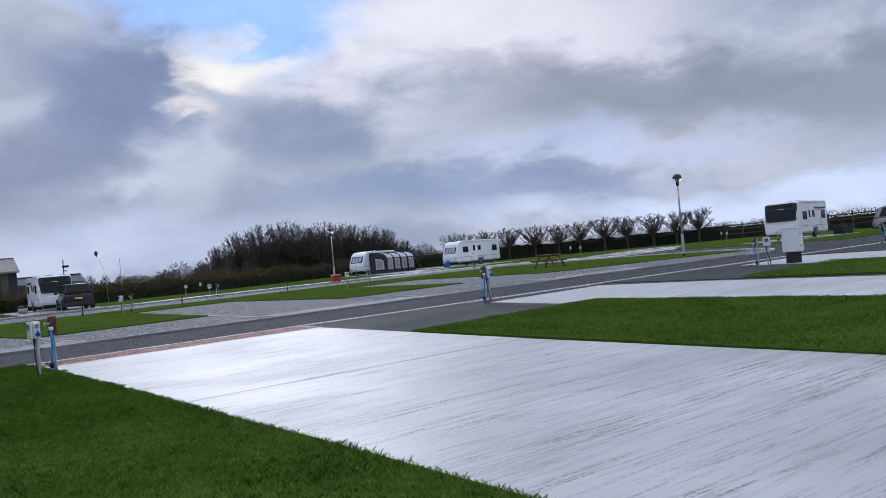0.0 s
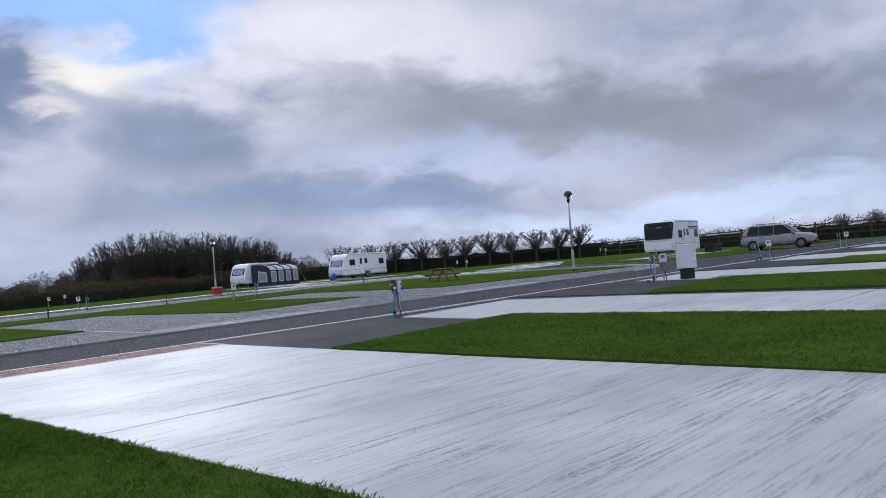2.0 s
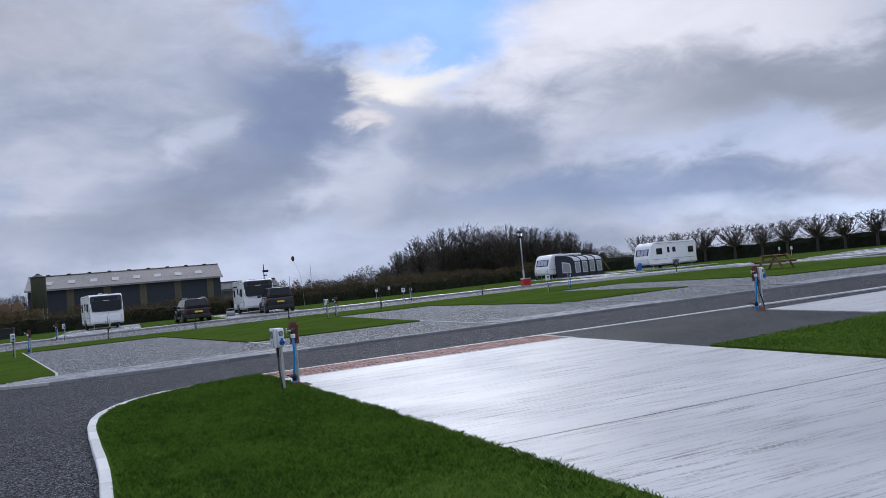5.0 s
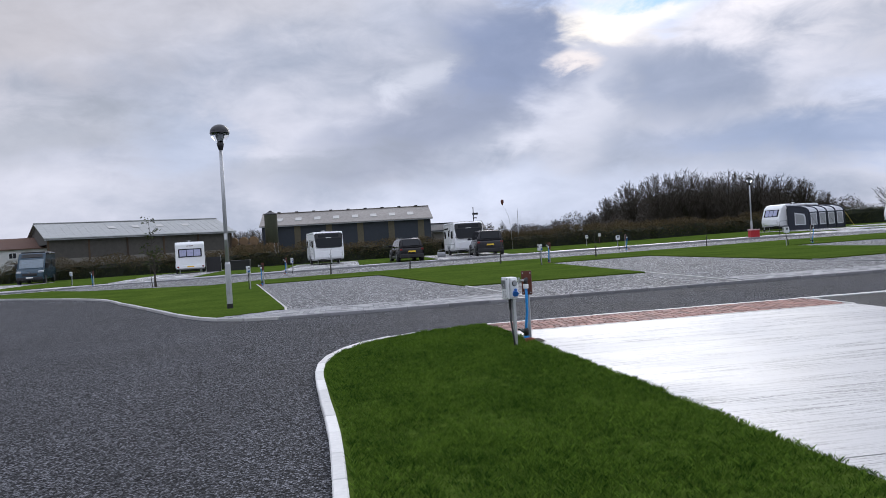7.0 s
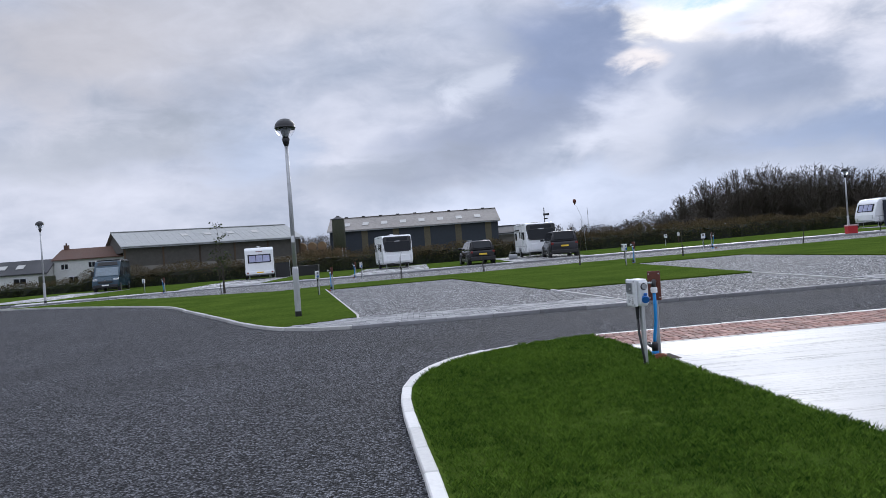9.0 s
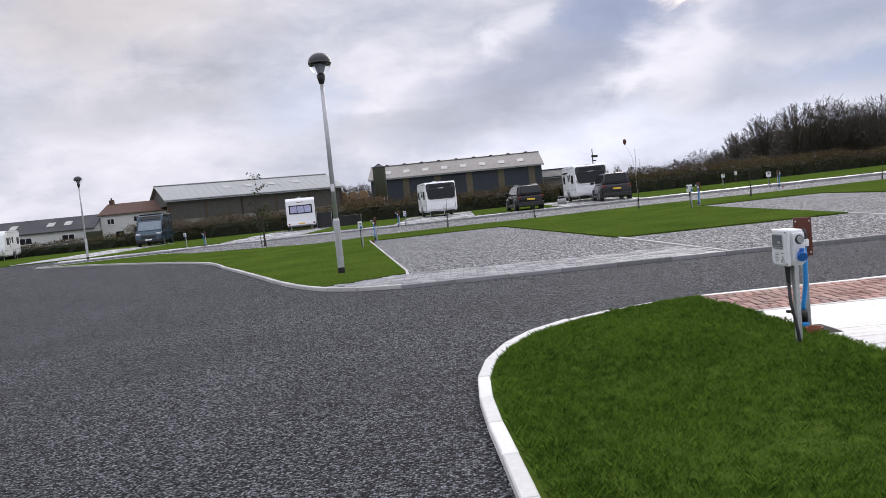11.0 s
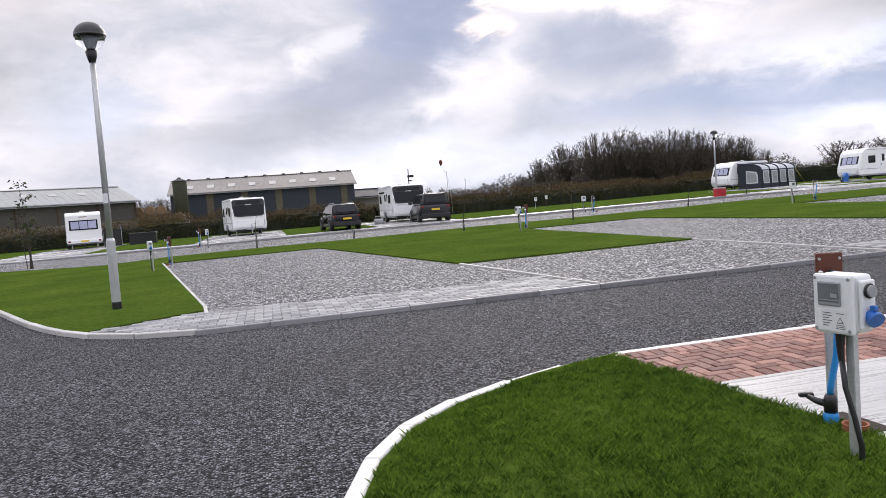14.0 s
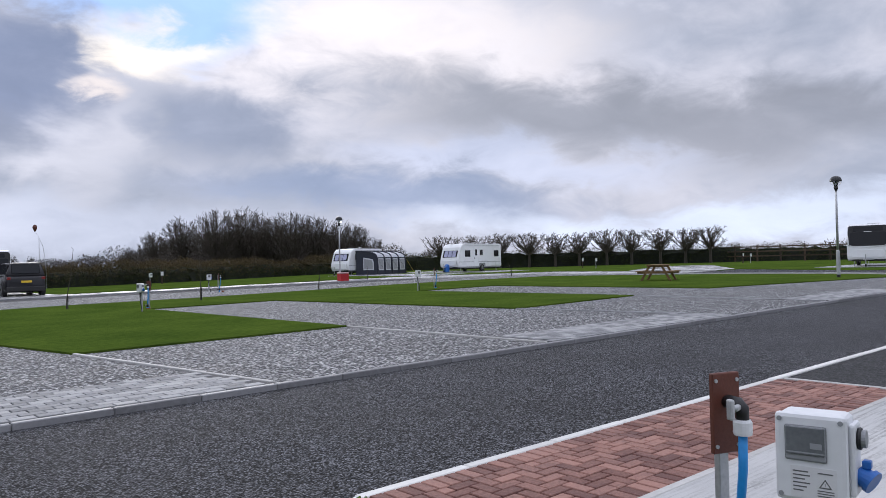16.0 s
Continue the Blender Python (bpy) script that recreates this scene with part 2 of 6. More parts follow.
M_KERB_GREY = mat("weathered_kerb_concrete", (0.24, 0.24, 0.245), 0.5, 0, 0.25, 5, 0.002, 90, "object")
M_KERB = mat("kerb_concrete", (0.50, 0.49, 0.47), 0.6, 0, 0.16, 6, 0.002, 90, "object")
M_GREY_KERB = mat("grey_kerb_concrete", (0.30, 0.305, 0.31), 0.55, 0, 0.2, 6, 0.002, 90, "object")
M_GRASS = mat("grass_turf", (0.036, 0.070, 0.012), 0.95, 0, 0.5, 2.2, 0.03, 45, col2=(0.104, 0.152, 0.025), spec=0.0)
M_BLADE = mat("grass_blades", (0.024, 0.066, 0.006), 0.8, 0, 0.4, 3, 0, 40, "island", col2=(0.165, 0.27, 0.034), spec=0.08)
M_FIELD = mat("rough_field", (0.06, 0.085, 0.03), 0.9, 0, 0.35, 0.3, 0.05, 8, spec=0.1)
M_BRICK = mat("red_block", (0.13, 0.055, 0.045), 0.65, 0, 0.3, 12, 0.0015, 140, "object", col2=(0.36, 0.19, 0.15), spec=0.3)
M_BLOCK = mat("grey_block", (0.17, 0.175, 0.18), 0.7, 0, 0.25, 12, 0.0015, 140, "object", col2=(0.40, 0.40, 0.40), spec=0.25)
M_SAND = mat("pale_jointing_sand", (0.10, 0.10, 0.10), 0.9, 0, 0.35, 20)
M_JOINT = mat("jointing_sand", (0.03, 0.028, 0.026), 0.9, 0, 0.3, 20)
M_SOIL = mat("dark_soil", (0.035, 0.027, 0.02), 0.95, 0, 0.4, 12, 0.01, 50)


# ---- building helpers ----
def gz(x, y):
    """Height of the gently sloping ground."""
    return 0.0111 * max(-90.0, min(90.0, x)) + 0.0004 * max(-60.0, min(120.0, y))


def link(name, bm, material, smooth=False):
    me = bpy.data.meshes.new(name)
    bmesh.ops.recalc_face_normals(bm, faces=bm.faces)
    bm.to_mesh(me)
    bm.free()
    for m in (material if isinstance(material, (list, tuple)) else [material]):
        me.materials.append(m)
    if smooth:
        for p in me.polygons:
            p.use_smooth = True
    return new(name, me)


def part(name, bm, material, parent, label="", smooth=False):
    ob = link(name, bm, material, smooth)
    ob.parent = parent
    if label:
        tagged(ob, label)
    return ob


def empty(name, m, label, category, group="", kind=""):
    ob = new(name)
    ob.matrix_world = m
    ob.empty_display_size = 0.2
    return tagged(ob, label, category, group, kind)


def on_ground(x, y, rz=0.0, dz=0.0):
    return pose(x, y, gz(x, y) + dz, 0, 0, rz)


def box(x0, x1, y0, y1, z0, z1, bevel=0.0, seg=2, bm=None):
    own = bmesh.new()
    bmesh.ops.create_cube(own, size=1)
    bmesh.ops.transform(own, matrix=Matrix.LocRotScale(((x0 + x1) / 2, (y0 + y1) / 2, (z0 + z1) / 2), None, (x1 - x0, y1 - y0, z1 - z0)), verts=own.verts)
    if bevel:
        bmesh.ops.bevel(own, geom=own.edges[:], offset=bevel, segments=seg, affect="EDGES", profile=0.5)
    return join(bm, own)


def join(bm, own):
    if bm is None:
        return own
    me = bpy.data.meshes.new("tmp")
    own.to_mesh(me)
    own.free()
    bm.from_mesh(me)
    bpy.data.meshes.remove(me)
    return bm


def tube(points, r, seg=10, bm=None, r1=None):
    """A round bar along points, tapering from r to r1."""
    own = bm or bmesh.new()
    pts = [Vector(p) for p in points]
    r1 = r if r1 is None else r1
    rings = []
    for i, p in enumerate(pts):
        d = (pts[min(i + 1, len(pts) - 1)] - pts[max(i - 1, 0)]).normalized()
        a = d.cross(Vector((0, 0, 1)) if abs(d.z) < 0.9 else Vector((1, 0, 0))).normalized()
        b = d.cross(a)
        k = r + (r1 - r) * i / max(1, len(pts) - 1)
        rings.append([own.verts.new(p + (a * math.cos(2 * math.pi * j / seg) + b * math.sin(2 * math.pi * j / seg)) * k) for j in range(seg)])
    for u, v in zip(rings, rings[1:]):
        for j in range(seg):
            own.faces.new((u[j], u[(j + 1) % seg], v[(j + 1) % seg], v[j]))
    own.faces.new(rings[0][::-1])
    own.faces.new(rings[-1])
    return own


def lathe(profile, seg=24, bm=None, at=(0, 0, 0)):
    """A turned shape from (radius, height) pairs."""
    own = bm or bmesh.new()
    o = Vector(at)
    rings = [[own.verts.new(o + Vector((max(r, 1e-4) * math.cos(2 * math.pi * j / seg), max(r, 1e-4) * math.sin(2 * math.pi * j / seg), z))) for j in range(seg)] for r, z in profile]
    for u, v in zip(rings, rings[1:]):
        for j in range(seg):
            own.faces.new((u[j], u[(j + 1) % seg], v[(j + 1) % seg], v[j]))
    own.faces.new(rings[0][::-1])
    own.faces.new(rings[-1])
    return own


def prism(outline, lo, hi, axis="y", bevel=0.0, seg=2, bm=None):
    """A flat outline pushed out along an axis. axis y: outline in (x, z); z: in (x, y); x: in (y, z)."""
    own = bmesh.new()
    place = {"y": lambda a, b, c: (a, c, b), "z": lambda a, b, c: (a, b, c), "x": lambda a, b, c: (c, a, b)}[axis]
    v0 = [own.verts.new(place(a, b, lo)) for a, b in outline]
    v1 = [own.verts.new(place(a, b, hi)) for a, b in outline]
    own.faces.new(v0[::-1])
    own.faces.new(v1)
    for i in range(len(v0)):
        j = (i + 1) % len(v0)
        own.faces.new((v0[i], v0[j], v1[j], v1[i]))
    if bevel:
        bmesh.ops.bevel(own, geom=own.edges[:], offset=bevel, segments=seg, affect="EDGES", profile=0.5)
    return join(bm, own)


def slab(name, outline, top, thick, material, label, category, kind="structure"):
    """A level piece of ground with the given outline, following the slope."""
    bm = bmesh.new()
    v1 = [bm.verts.new((x, y, gz(x, y) + top)) for x, y in outline]
    v0 = [bm.verts.new((x, y, gz(x, y) + top - thick)) for x, y in outline]
    bm.faces.new(v1)
    bm.faces.new(v0[::-1])
    for i in range(len(v0)):
        j = (i + 1) % len(v0)
        bm.faces.new((v0[i], v0[j], v1[j], v1[i]))
    ob = link(name, bm, material)
    return tagged(ob, label, category, kind=kind)


def smooth_line(pts, n=8):
    """A curve through points."""
    out = []
    p = [Vector((*q, 0)) for q in pts]
    p = [2 * p[0] - p[1]] + p + [2 * p[-1] - p[-2]]
    for i in range(1, len(p) - 2):
        for k in range(n):
            t = k / n
            q = 0.5 * (2 * p[i] + (p[i + 1] - p[i - 1]) * t + (2 * p[i - 1] - 5 * p[i] + 4 * p[i + 1] - p[i + 2]) * t * t + (3 * p[i] - p[i - 1] - 3 * p[i + 1] + p[i + 2]) * t ** 3)
            out.append((q.x, q.y))
    return out + [pts[-1]]


# ---- the lie of the land: x runs along the road, y across it ----
ROAD_Y0, ROAD_Y1 = 2.30, 6.30
BED_X = -2.36            # outer edge of the lawn beside the side road
corner = smooth_line([(BED_X, -22), (BED_X, -10), (-2.48, -5.0), (-2.64, -2.8), (-2.75, -1.4), (-2.74, -0.5), (-2.60, 0.2), (-2.33, 0.83), (-1.93, 1.32), (-1.38, 1.71), (-0.83, 1.99), (-0.2, 2.21)])
EDGE = [(-0.28, 2.12), (-0.13, 0.98), (-0.02, 0.1), (0.05, -0.9), (0.14, -2.1), (0.25, -3.7), (0.36, -5.6), (0.58, -8.9), (0.68, -11.0), (0.88, -22)]
far_curve = smooth_line([(-3.9, 6.34), (-4.7, 6.62), (-5.5, 7.35), (-6.5, 9.0), (-8.2, 12.6), (-9.8, 15.9), (-12.2, 20.6), (-17.5, 26.4), (-22.0, 30.5), (-25.0, 32.6)])
island_end = smooth_line([(29.5, 6.3), (32.5, 6.8), (35.2, 8.6), (37.0, 11.5), (37.8, 15.0), (38.0, 20.0), (37.6, 27.0), (36.0, 33.5), (33.0, 36.2), (29.0, 37.0)])


def build_ground():
    bm = bmesh.new()
    xs = [-900, -300, -150, -90, -60, -30, 0, 30, 60, 90, 150, 300, 900]
    ys = [-900, -300, -120, -60, -30, 0, 30, 60, 90, 120, 160, 300, 900]
    g = [[bm.verts.new((x, y, gz(x, y) - 0.06)) for x in xs] for y in ys]
    for j in range(len(ys) - 1):
        for i in range(len(xs) - 1):
            bm.faces.new((g[j][i], g[j][i + 1], g[j + 1][i + 1], g[j + 1][i]))
    tagged(link("ground", bm, M_FIELD), "rough green field reaching to the horizon", "ground", kind="structure")


build_ground()
slab("road", [(-70, -40), (62, -40), (62, 46), (-70, 46)], 0.0, 0.05, M_TARMAC, "grey speckled tarmac site road, damp in places", "road")
# lawn beside the side road
slab("lawn", corner + EDGE, 0.045, 0.12, M_GRASS, "short green lawn with a rounded kerbed corner", "lawn")
# concrete pitch with a joint across it
slab("pavement", EDGE[1:6] + [(0.37, -5.89), (5.40, -5.89), (5.42, -2.5), (5.42, 0.98)], 0.03, 0.1, M_CONCRETE, "pale brushed concrete caravan pitch, wet and streaked", "concrete pitch")
slab("pavement", [(0.37, -5.905)] + EDGE[7:] + [(5.75, -22), (5.40, -5.905)], 0.028, 0.1, M_CONCRETE, "pale brushed concrete caravan pitch, wet and streaked", "concrete pitch")
for k, (x0, x1) in enumerate([(10.7, 14.9), (21.6, 26.0), (32.6, 37.0), (43.6, 48.0), (54.6, 59.0)]):
    slab("pavement", [(x0 - 0.45, 1.0), (x0 - 0.8, -1.9), (x0, -2.3), (x0, -8.4), (x1, -8.4), (x1 + 0.1, -2.2), (x1 - 0.3, 1.3)], 0.03, 0.1, M_CONCRETE, "pale wet concrete caravan pitch", "concrete pitch")
    slab("pavement", [(x0, -8.42), (x0, -22), (x1, -22), (x1, -8.42)], 0.028, 0.1, M_CONCRETE, "pale wet concrete caravan pitch", "concrete pitch")
    a = 5.46 if k == 0 else x0 - 5.9
    slab("lawn", [(a, -2.7), (a + 2.2, -2.5), (x0 - 0.02, -2.25), (x0 - 0.02, -22), (a + 0.15, -22)], 0.05, 0.12, M_GRASS, "rectangle of short green lawn between pitches", "lawn")
    slab("pavement", [(a, -2.69), (a + 2.2, -2.49), (x0 - 0.02, -2.24), (x0 - 0.82, -1.9), (x0 - 0.47, 1.0), (x0 - 0.47, 2.22), (a - 0.0, 2.22)], 0.016, 0.06, M_DARK_TARMAC, "fresh dark tarmac apron beside a pitch", "tarmac apron")
# far side of the road: gravel pitches and lawns
slab("pavement", [(-3.9, 6.45)] + [(29.3, 6.45)] + island_end[4:] + [(-18.0, 37.0), (-20, 33), (-10, 24.2), (-6.5, 24.0)], 0.025, 0.08, M_GRAVEL, "grey gravel caravan pitches", "gravel pitch")
slab("lawn", far_curve[16:] + [(-24.4, 33.4), (-18.6, 33.6), (-15.8, 30.0), (-8.9, 26.0), (-6.6, 28.0), (-3.4, 28.6), (0.6, 28.6), (5.9, 29.6), (10.9, 29.4), (17.2, 30.2), (22, 31), (28, 31), (34.5, 30.0), (36.9, 20), (36.8, 15), (36.0, 11.8), (34.6, 9.5), (24.0, 12.4), (22.8, 12.6), (22.8, 23.6), (18, 23.4), (18.0, 12.6), (12.0, 12.2), (11.3, 23.6), (6.5, 23.5), (6.45, 12.0), (0.95, 11.9), (-1.15, 23.9), (-6.4, 23.4), (-3.9, 8.45)], 0.06, 0.12, M_GRASS, "short green lawn around the gravel pitches", "lawn")
# back road and the pitches along the hedge
slab("road", [(-26, 36.5), (-16, 38.5), (0, 40.0), (16, 40.5), (30, 41), (39, 36), (40, 24), (43.5, 24), (44.5, 38), (34, 45), (16, 44), (0, 43.2), (-16, 42), (-28, 40.5)], 0.02, 0.05, M_WET, "pale wet concrete back road", "road")
slab("lawn", [(-28, 41.0), (-16, 42.5), (0, 43.8), (16, 44.6), (34, 45.6), (45, 38.6), (45, 24), (80, 24), (80, 74), (-60, 74), (-60, 46)], 0.035, 0.1, M_GRASS, "short green lawn below the hedge", "lawn")
for x in (-29.5, -15.6, -4.4, 6.4, 38.0, 46.0):
    slab("pavement", [(x - 2.6, 42.0 + (x > 30) * 2), (x + 2.6, 42.2 + (x > 30) * 2), (x + 2.6, 57), (x - 2.6, 57)], 0.05, 0.08, M_WET, "pale concrete caravan pitch below the hedge", "concrete pitch")


slab("lawn", [(43, 8.9), (50, 8.9), (57, 10.0), (73, 11), (73, 23.9), (47.5, 23.9), (43.5, 15)], 0.03, 0.08, M_GRASS, "strip of short green lawn below the fence", "lawn")
slab("pavement", [(48.6, 14.6), (57.5, 14.6), (57.5, 19.4), (48.6, 19.4)], 0.045, 0.08, M_WET, "pale concrete caravan pitch below the fence", "concrete pitch")
slab("pavement", [(43.6, 24.3), (47.5, 24.3), (60.0, 33.0), (57.0, 36.5), (44.6, 31.0)], 0.045, 0.08, M_WET, "wet concrete path towards the far corner", "path")


def kerb(line, top, wide, deep, material, label, name="kerb", unit=0.915):
    """A run of kerb stones laid end to end along a line, each one its own piece."""
    root = tagged(new(name), label, "kerb", kind="structure")
    pts = [Vector((*p, 0)) for p in line]
    acc = [0.0]
    for a, b in zip(pts, pts[1:]):
        acc.append(acc[-1] + (b - a).length)

    def at(s):
        for i in range(len(pts) - 1):
            if s <= acc[i + 1] or i == len(pts) - 2:
                return pts[i].lerp(pts[i + 1], (s - acc[i]) / max(1e-6, acc[i + 1] - acc[i]))

    n = max(1, round(acc[-1] / unit))
    step = acc[-1] / n
    shared = bpy.data.meshes.new("kerb_stone")
    b0 = box(-step / 2 + 0.004, step / 2 - 0.004, -wide / 2, wide / 2, -deep, 0, 0.009, 1)
    b0.to_mesh(shared)
    b0.free()
    shared.materials.append(material)
    for i in range(n):
        p, q = at(i * step), at((i + 1) * step)
        c, d = (p + q) / 2, (q - p).normalized()
        ob = new("kerb_stone", shared)
        ob.parent = root
        slope = math.degrees(math.atan2(gz(q.x, q.y) - gz(p.x, p.y), (q - p).length))
        ob.matrix_local = Matrix.Translation((c.x, c.y, gz(c.x, c.y) + (top(c.x, c.y) if callable(top) else top) + random.uniform(-0.003, 0.003))) @ Matrix.Rotation(math.atan2(d.y, d.x), 4, "Z") @ Matrix.Rotation(radians(-slope), 4, "Y")
        ob.scale = ((q - p).length / step, 1, 1)
    return root


# ---- more materials ----
M_WHITE = mat("white_panel", (0.84, 0.85, 0.86), 0.28, 0, 0.05, 1.2, spec=0.5)
M_PLASTIC = mat("white_plastic", (0.74, 0.75, 0.76), 0.35, 0, 0.05, 8)
M_OFFWHITE = mat("white_roughcast", (0.62, 0.62, 0.60), 0.8, 0, 0.15, 0.8, 0.01, 20)
M_GLASS = glass("dark_window", (0.008, 0.010, 0.013))
M_BLIND = mat("window_with_pale_blind", (0.42, 0.43, 0.60), 0.15, 0, 0.25, 2)
M_BLACK = mat("black_plastic", (0.012, 0.012, 0.013), 0.45, 0, 0.2, 20)
M_RUBBER = mat("tyre_rubber", (0.014, 0.014, 0.015), 0.8, 0, 0.2, 30)
M_STEEL = mat("galvanised_steel", (0.46, 0.47, 0.475), 0.45, 0.55, 0.22, 14, 0.0008, 120)
M_ALLOY = mat("alloy_rim", (0.22, 0.225, 0.23), 0.3, 0.8, 0.1, 20)
M_RUST = mat("red_brown_board", (0.085, 0.022, 0.012), 0.55, 0, 0.3, 18, 0.0008, 80, col2=(0.14, 0.04, 0.022))
M_BLUE = mat("blue_water_pipe", (0.02, 0.25, 0.62), 0.4, 0, 0.12, 12)
M_BLUE_CAP = mat("blue_socket_cap", (0.02, 0.13, 0.45), 0.4, 0, 0.1, 20)
M_GREY = mat("grey_plastic", (0.28, 0.29, 0.30), 0.5, 0, 0.1, 12)
M_LCD = mat("meter_glass", (0.15, 0.16, 0.165), 0.10, 0, 0.2, 18)
M_LABEL = mat("printed_label", (0.70, 0.70, 0.70), 0.5, 0, 0.05, 30)
M_INK = mat("grey_black_ink", (0.13, 0.13, 0.13), 0.6)
M_CLAY = mat("terracotta_pipe", (0.30, 0.10, 0.05), 0.7, 0, 0.2, 20, 0.001, 90)
M_CAR_DARK = mat("dark_car_paint", (0.005, 0.0045, 0.0055), 0.12, 0.0, 0.1, 1, spec=0.4)
M_CAR_GREY = mat("grey_car_paint", (0.018, 0.018, 0.021), 0.2, 0.0, 0.1, 1, spec=0.4)
M_CAR_BLUE = mat("slate_van_paint", (0.028, 0.056, 0.080), 0.15, 0.1, 0.1, 1, spec=0.5)
M_SILVER = mat("silver_car_paint", (0.30, 0.30, 0.30), 0.25, 0.75, 0.08, 1)
M_PLATE_Y = mat("yellow_number_plate", (0.75, 0.50, 0.04), 0.4, 0, 0.05, 5)
M_PLATE_W = mat("white_number_plate", (0.75, 0.75, 0.72), 0.4, 0, 0.05, 5)
M_RED = mat("red_lamp_lens", (0.16, 0.01, 0.008), 0.2, 0, 0.2, 5)
M_HEADLAMP = mat("clear_lamp_lens", (0.55, 0.57, 0.6), 0.08, 0.3, 0.15, 6)
M_NAVY = mat("navy_awning_cloth", (0.022, 0.026, 0.04), 0.75, 0, 0.2, 3, 0.004, 8)
M_PALE_CLOTH = mat("pale_awning_cloth", (0.55, 0.57, 0.60), 0.7, 0, 0.1, 2, 0.004, 6)
M_WOOD = mat("pale_brown_timber", (0.13, 0.075, 0.03), 0.7, 0, 0.3, 6, 0.002, 60, col2=(0.26, 0.155, 0.065))
M_FENCE = mat("brown_fence_timber", (0.045, 0.028, 0.018), 0.8, 0, 0.3, 5, 0.003, 50, "object", col2=(0.10, 0.065, 0.04))
M_BARK = mat("winter_bark", (0.060, 0.051, 0.040), 0.9, 0, 0.35, 2, 0.01, 20)
M_TWIG = mat("winter_twigs", (0.072, 0.059, 0.047), 0.9, 0, 0.3, 2)
M_HEDGE = mat("hedge_leaves", (0.016, 0.025, 0.008), 0.8, 0, 0.5, 0.35, per="island", col2=(0.070, 0.080, 0.026), spec=0.1)
M_BRACKEN = mat("brown_hedge_top", (0.045, 0.034, 0.018), 0.85, 0, 0.5, 0.35, per="island", col2=(0.15, 0.115, 0.058), spec=0.1)
# near-black fill: the shade deep between leaves is put into this colour
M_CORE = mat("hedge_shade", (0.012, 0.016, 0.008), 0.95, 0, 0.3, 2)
M_LEAF = mat("shrub_leaves", (0.03, 0.05, 0.015), 0.7, 0, 0.4, 3, per="island", col2=(0.09, 0.10, 0.03), spec=0.2)
M_SHEET = mat("grey_roof_sheets", (0.36, 0.37, 0.36), 0.6, 0, 0.18, 0.5, 0.02, 3)
M_OLDSHEET = mat("old_cement_roof", (0.30, 0.28, 0.255), 0.8, 0, 0.3, 0.5, 0.02, 3)
M_BOARDING = mat("brown_weathered_boarding", (0.085, 0.078, 0.07), 0.85, 0, 0.25, 0.6, 0.02, 5)
M_DARKPANEL = mat("dark_blue_grey_cladding", (0.028, 0.035, 0.048), 0.6, 0, 0.2, 0.6, 0.01, 4)
M_BLOCKWALL = mat("pale_block_wall", (0.20, 0.185, 0.165), 0.85, 0, 0.25, 0.8, 0.01, 8)
M_COLUMN = mat("olive_stained_column", (0.12, 0.105, 0.07), 0.85, 0, 0.25, 1)
M_SILO = mat("mossy_green_silo", (0.040, 0.045, 0.022), 0.7, 0, 0.35, 0.8)
M_TILE = mat("brown_roof_tiles", (0.11, 0.062, 0.045), 0.85, 0, 0.25, 1.5, 0.02, 8)
M_SLATE = mat("dark_slate_roof", (0.035, 0.036, 0.04), 0.6, 0, 0.25, 1.5, 0.01, 8)
M_STRAW = mat("straw_bale", (0.20, 0.13, 0.075), 0.95, 0, 0.3, 4, 0.03, 20)
M_SKYLIGHT = mat("pale_roof_light", (0.47, 0.465, 0.44), 0.5, 0, 0.1, 1)
# pale blue base colour stands in for sky mirrored in the windscreen
M_SCREEN = mat("windscreen_painted_reflection", (0.17, 0.22, 0.26), 0.04, 0, 0.3, 1.5)
M_DOME = mat("black_lamp_dome", (0.02, 0.02, 0.022), 0.35, 0, 0.15, 8)


def clear_bowl():
    m = bpy.data.materials.new("clear_lamp_bowl")
    m.use_nodes = True
    b = m.node_tree.nodes["Principled BSDF"]
    b.inputs["Base Color"].default_value = (0.9, 0.92, 0.95, 1)
    b.inputs["Roughness"].default_value = 0.03
    b.inputs["Transmission Weight"].default_value = 1.0
    b.inputs["IOR"].default_value = 1.12
    return m


M_BOWL = clear_bowl()


# ---- things: electric hook-ups and water taps ----
def cyl(p, q, r, seg=14, bm=None, r1=None):
    return tube([p, q], r, seg, bm, r1)


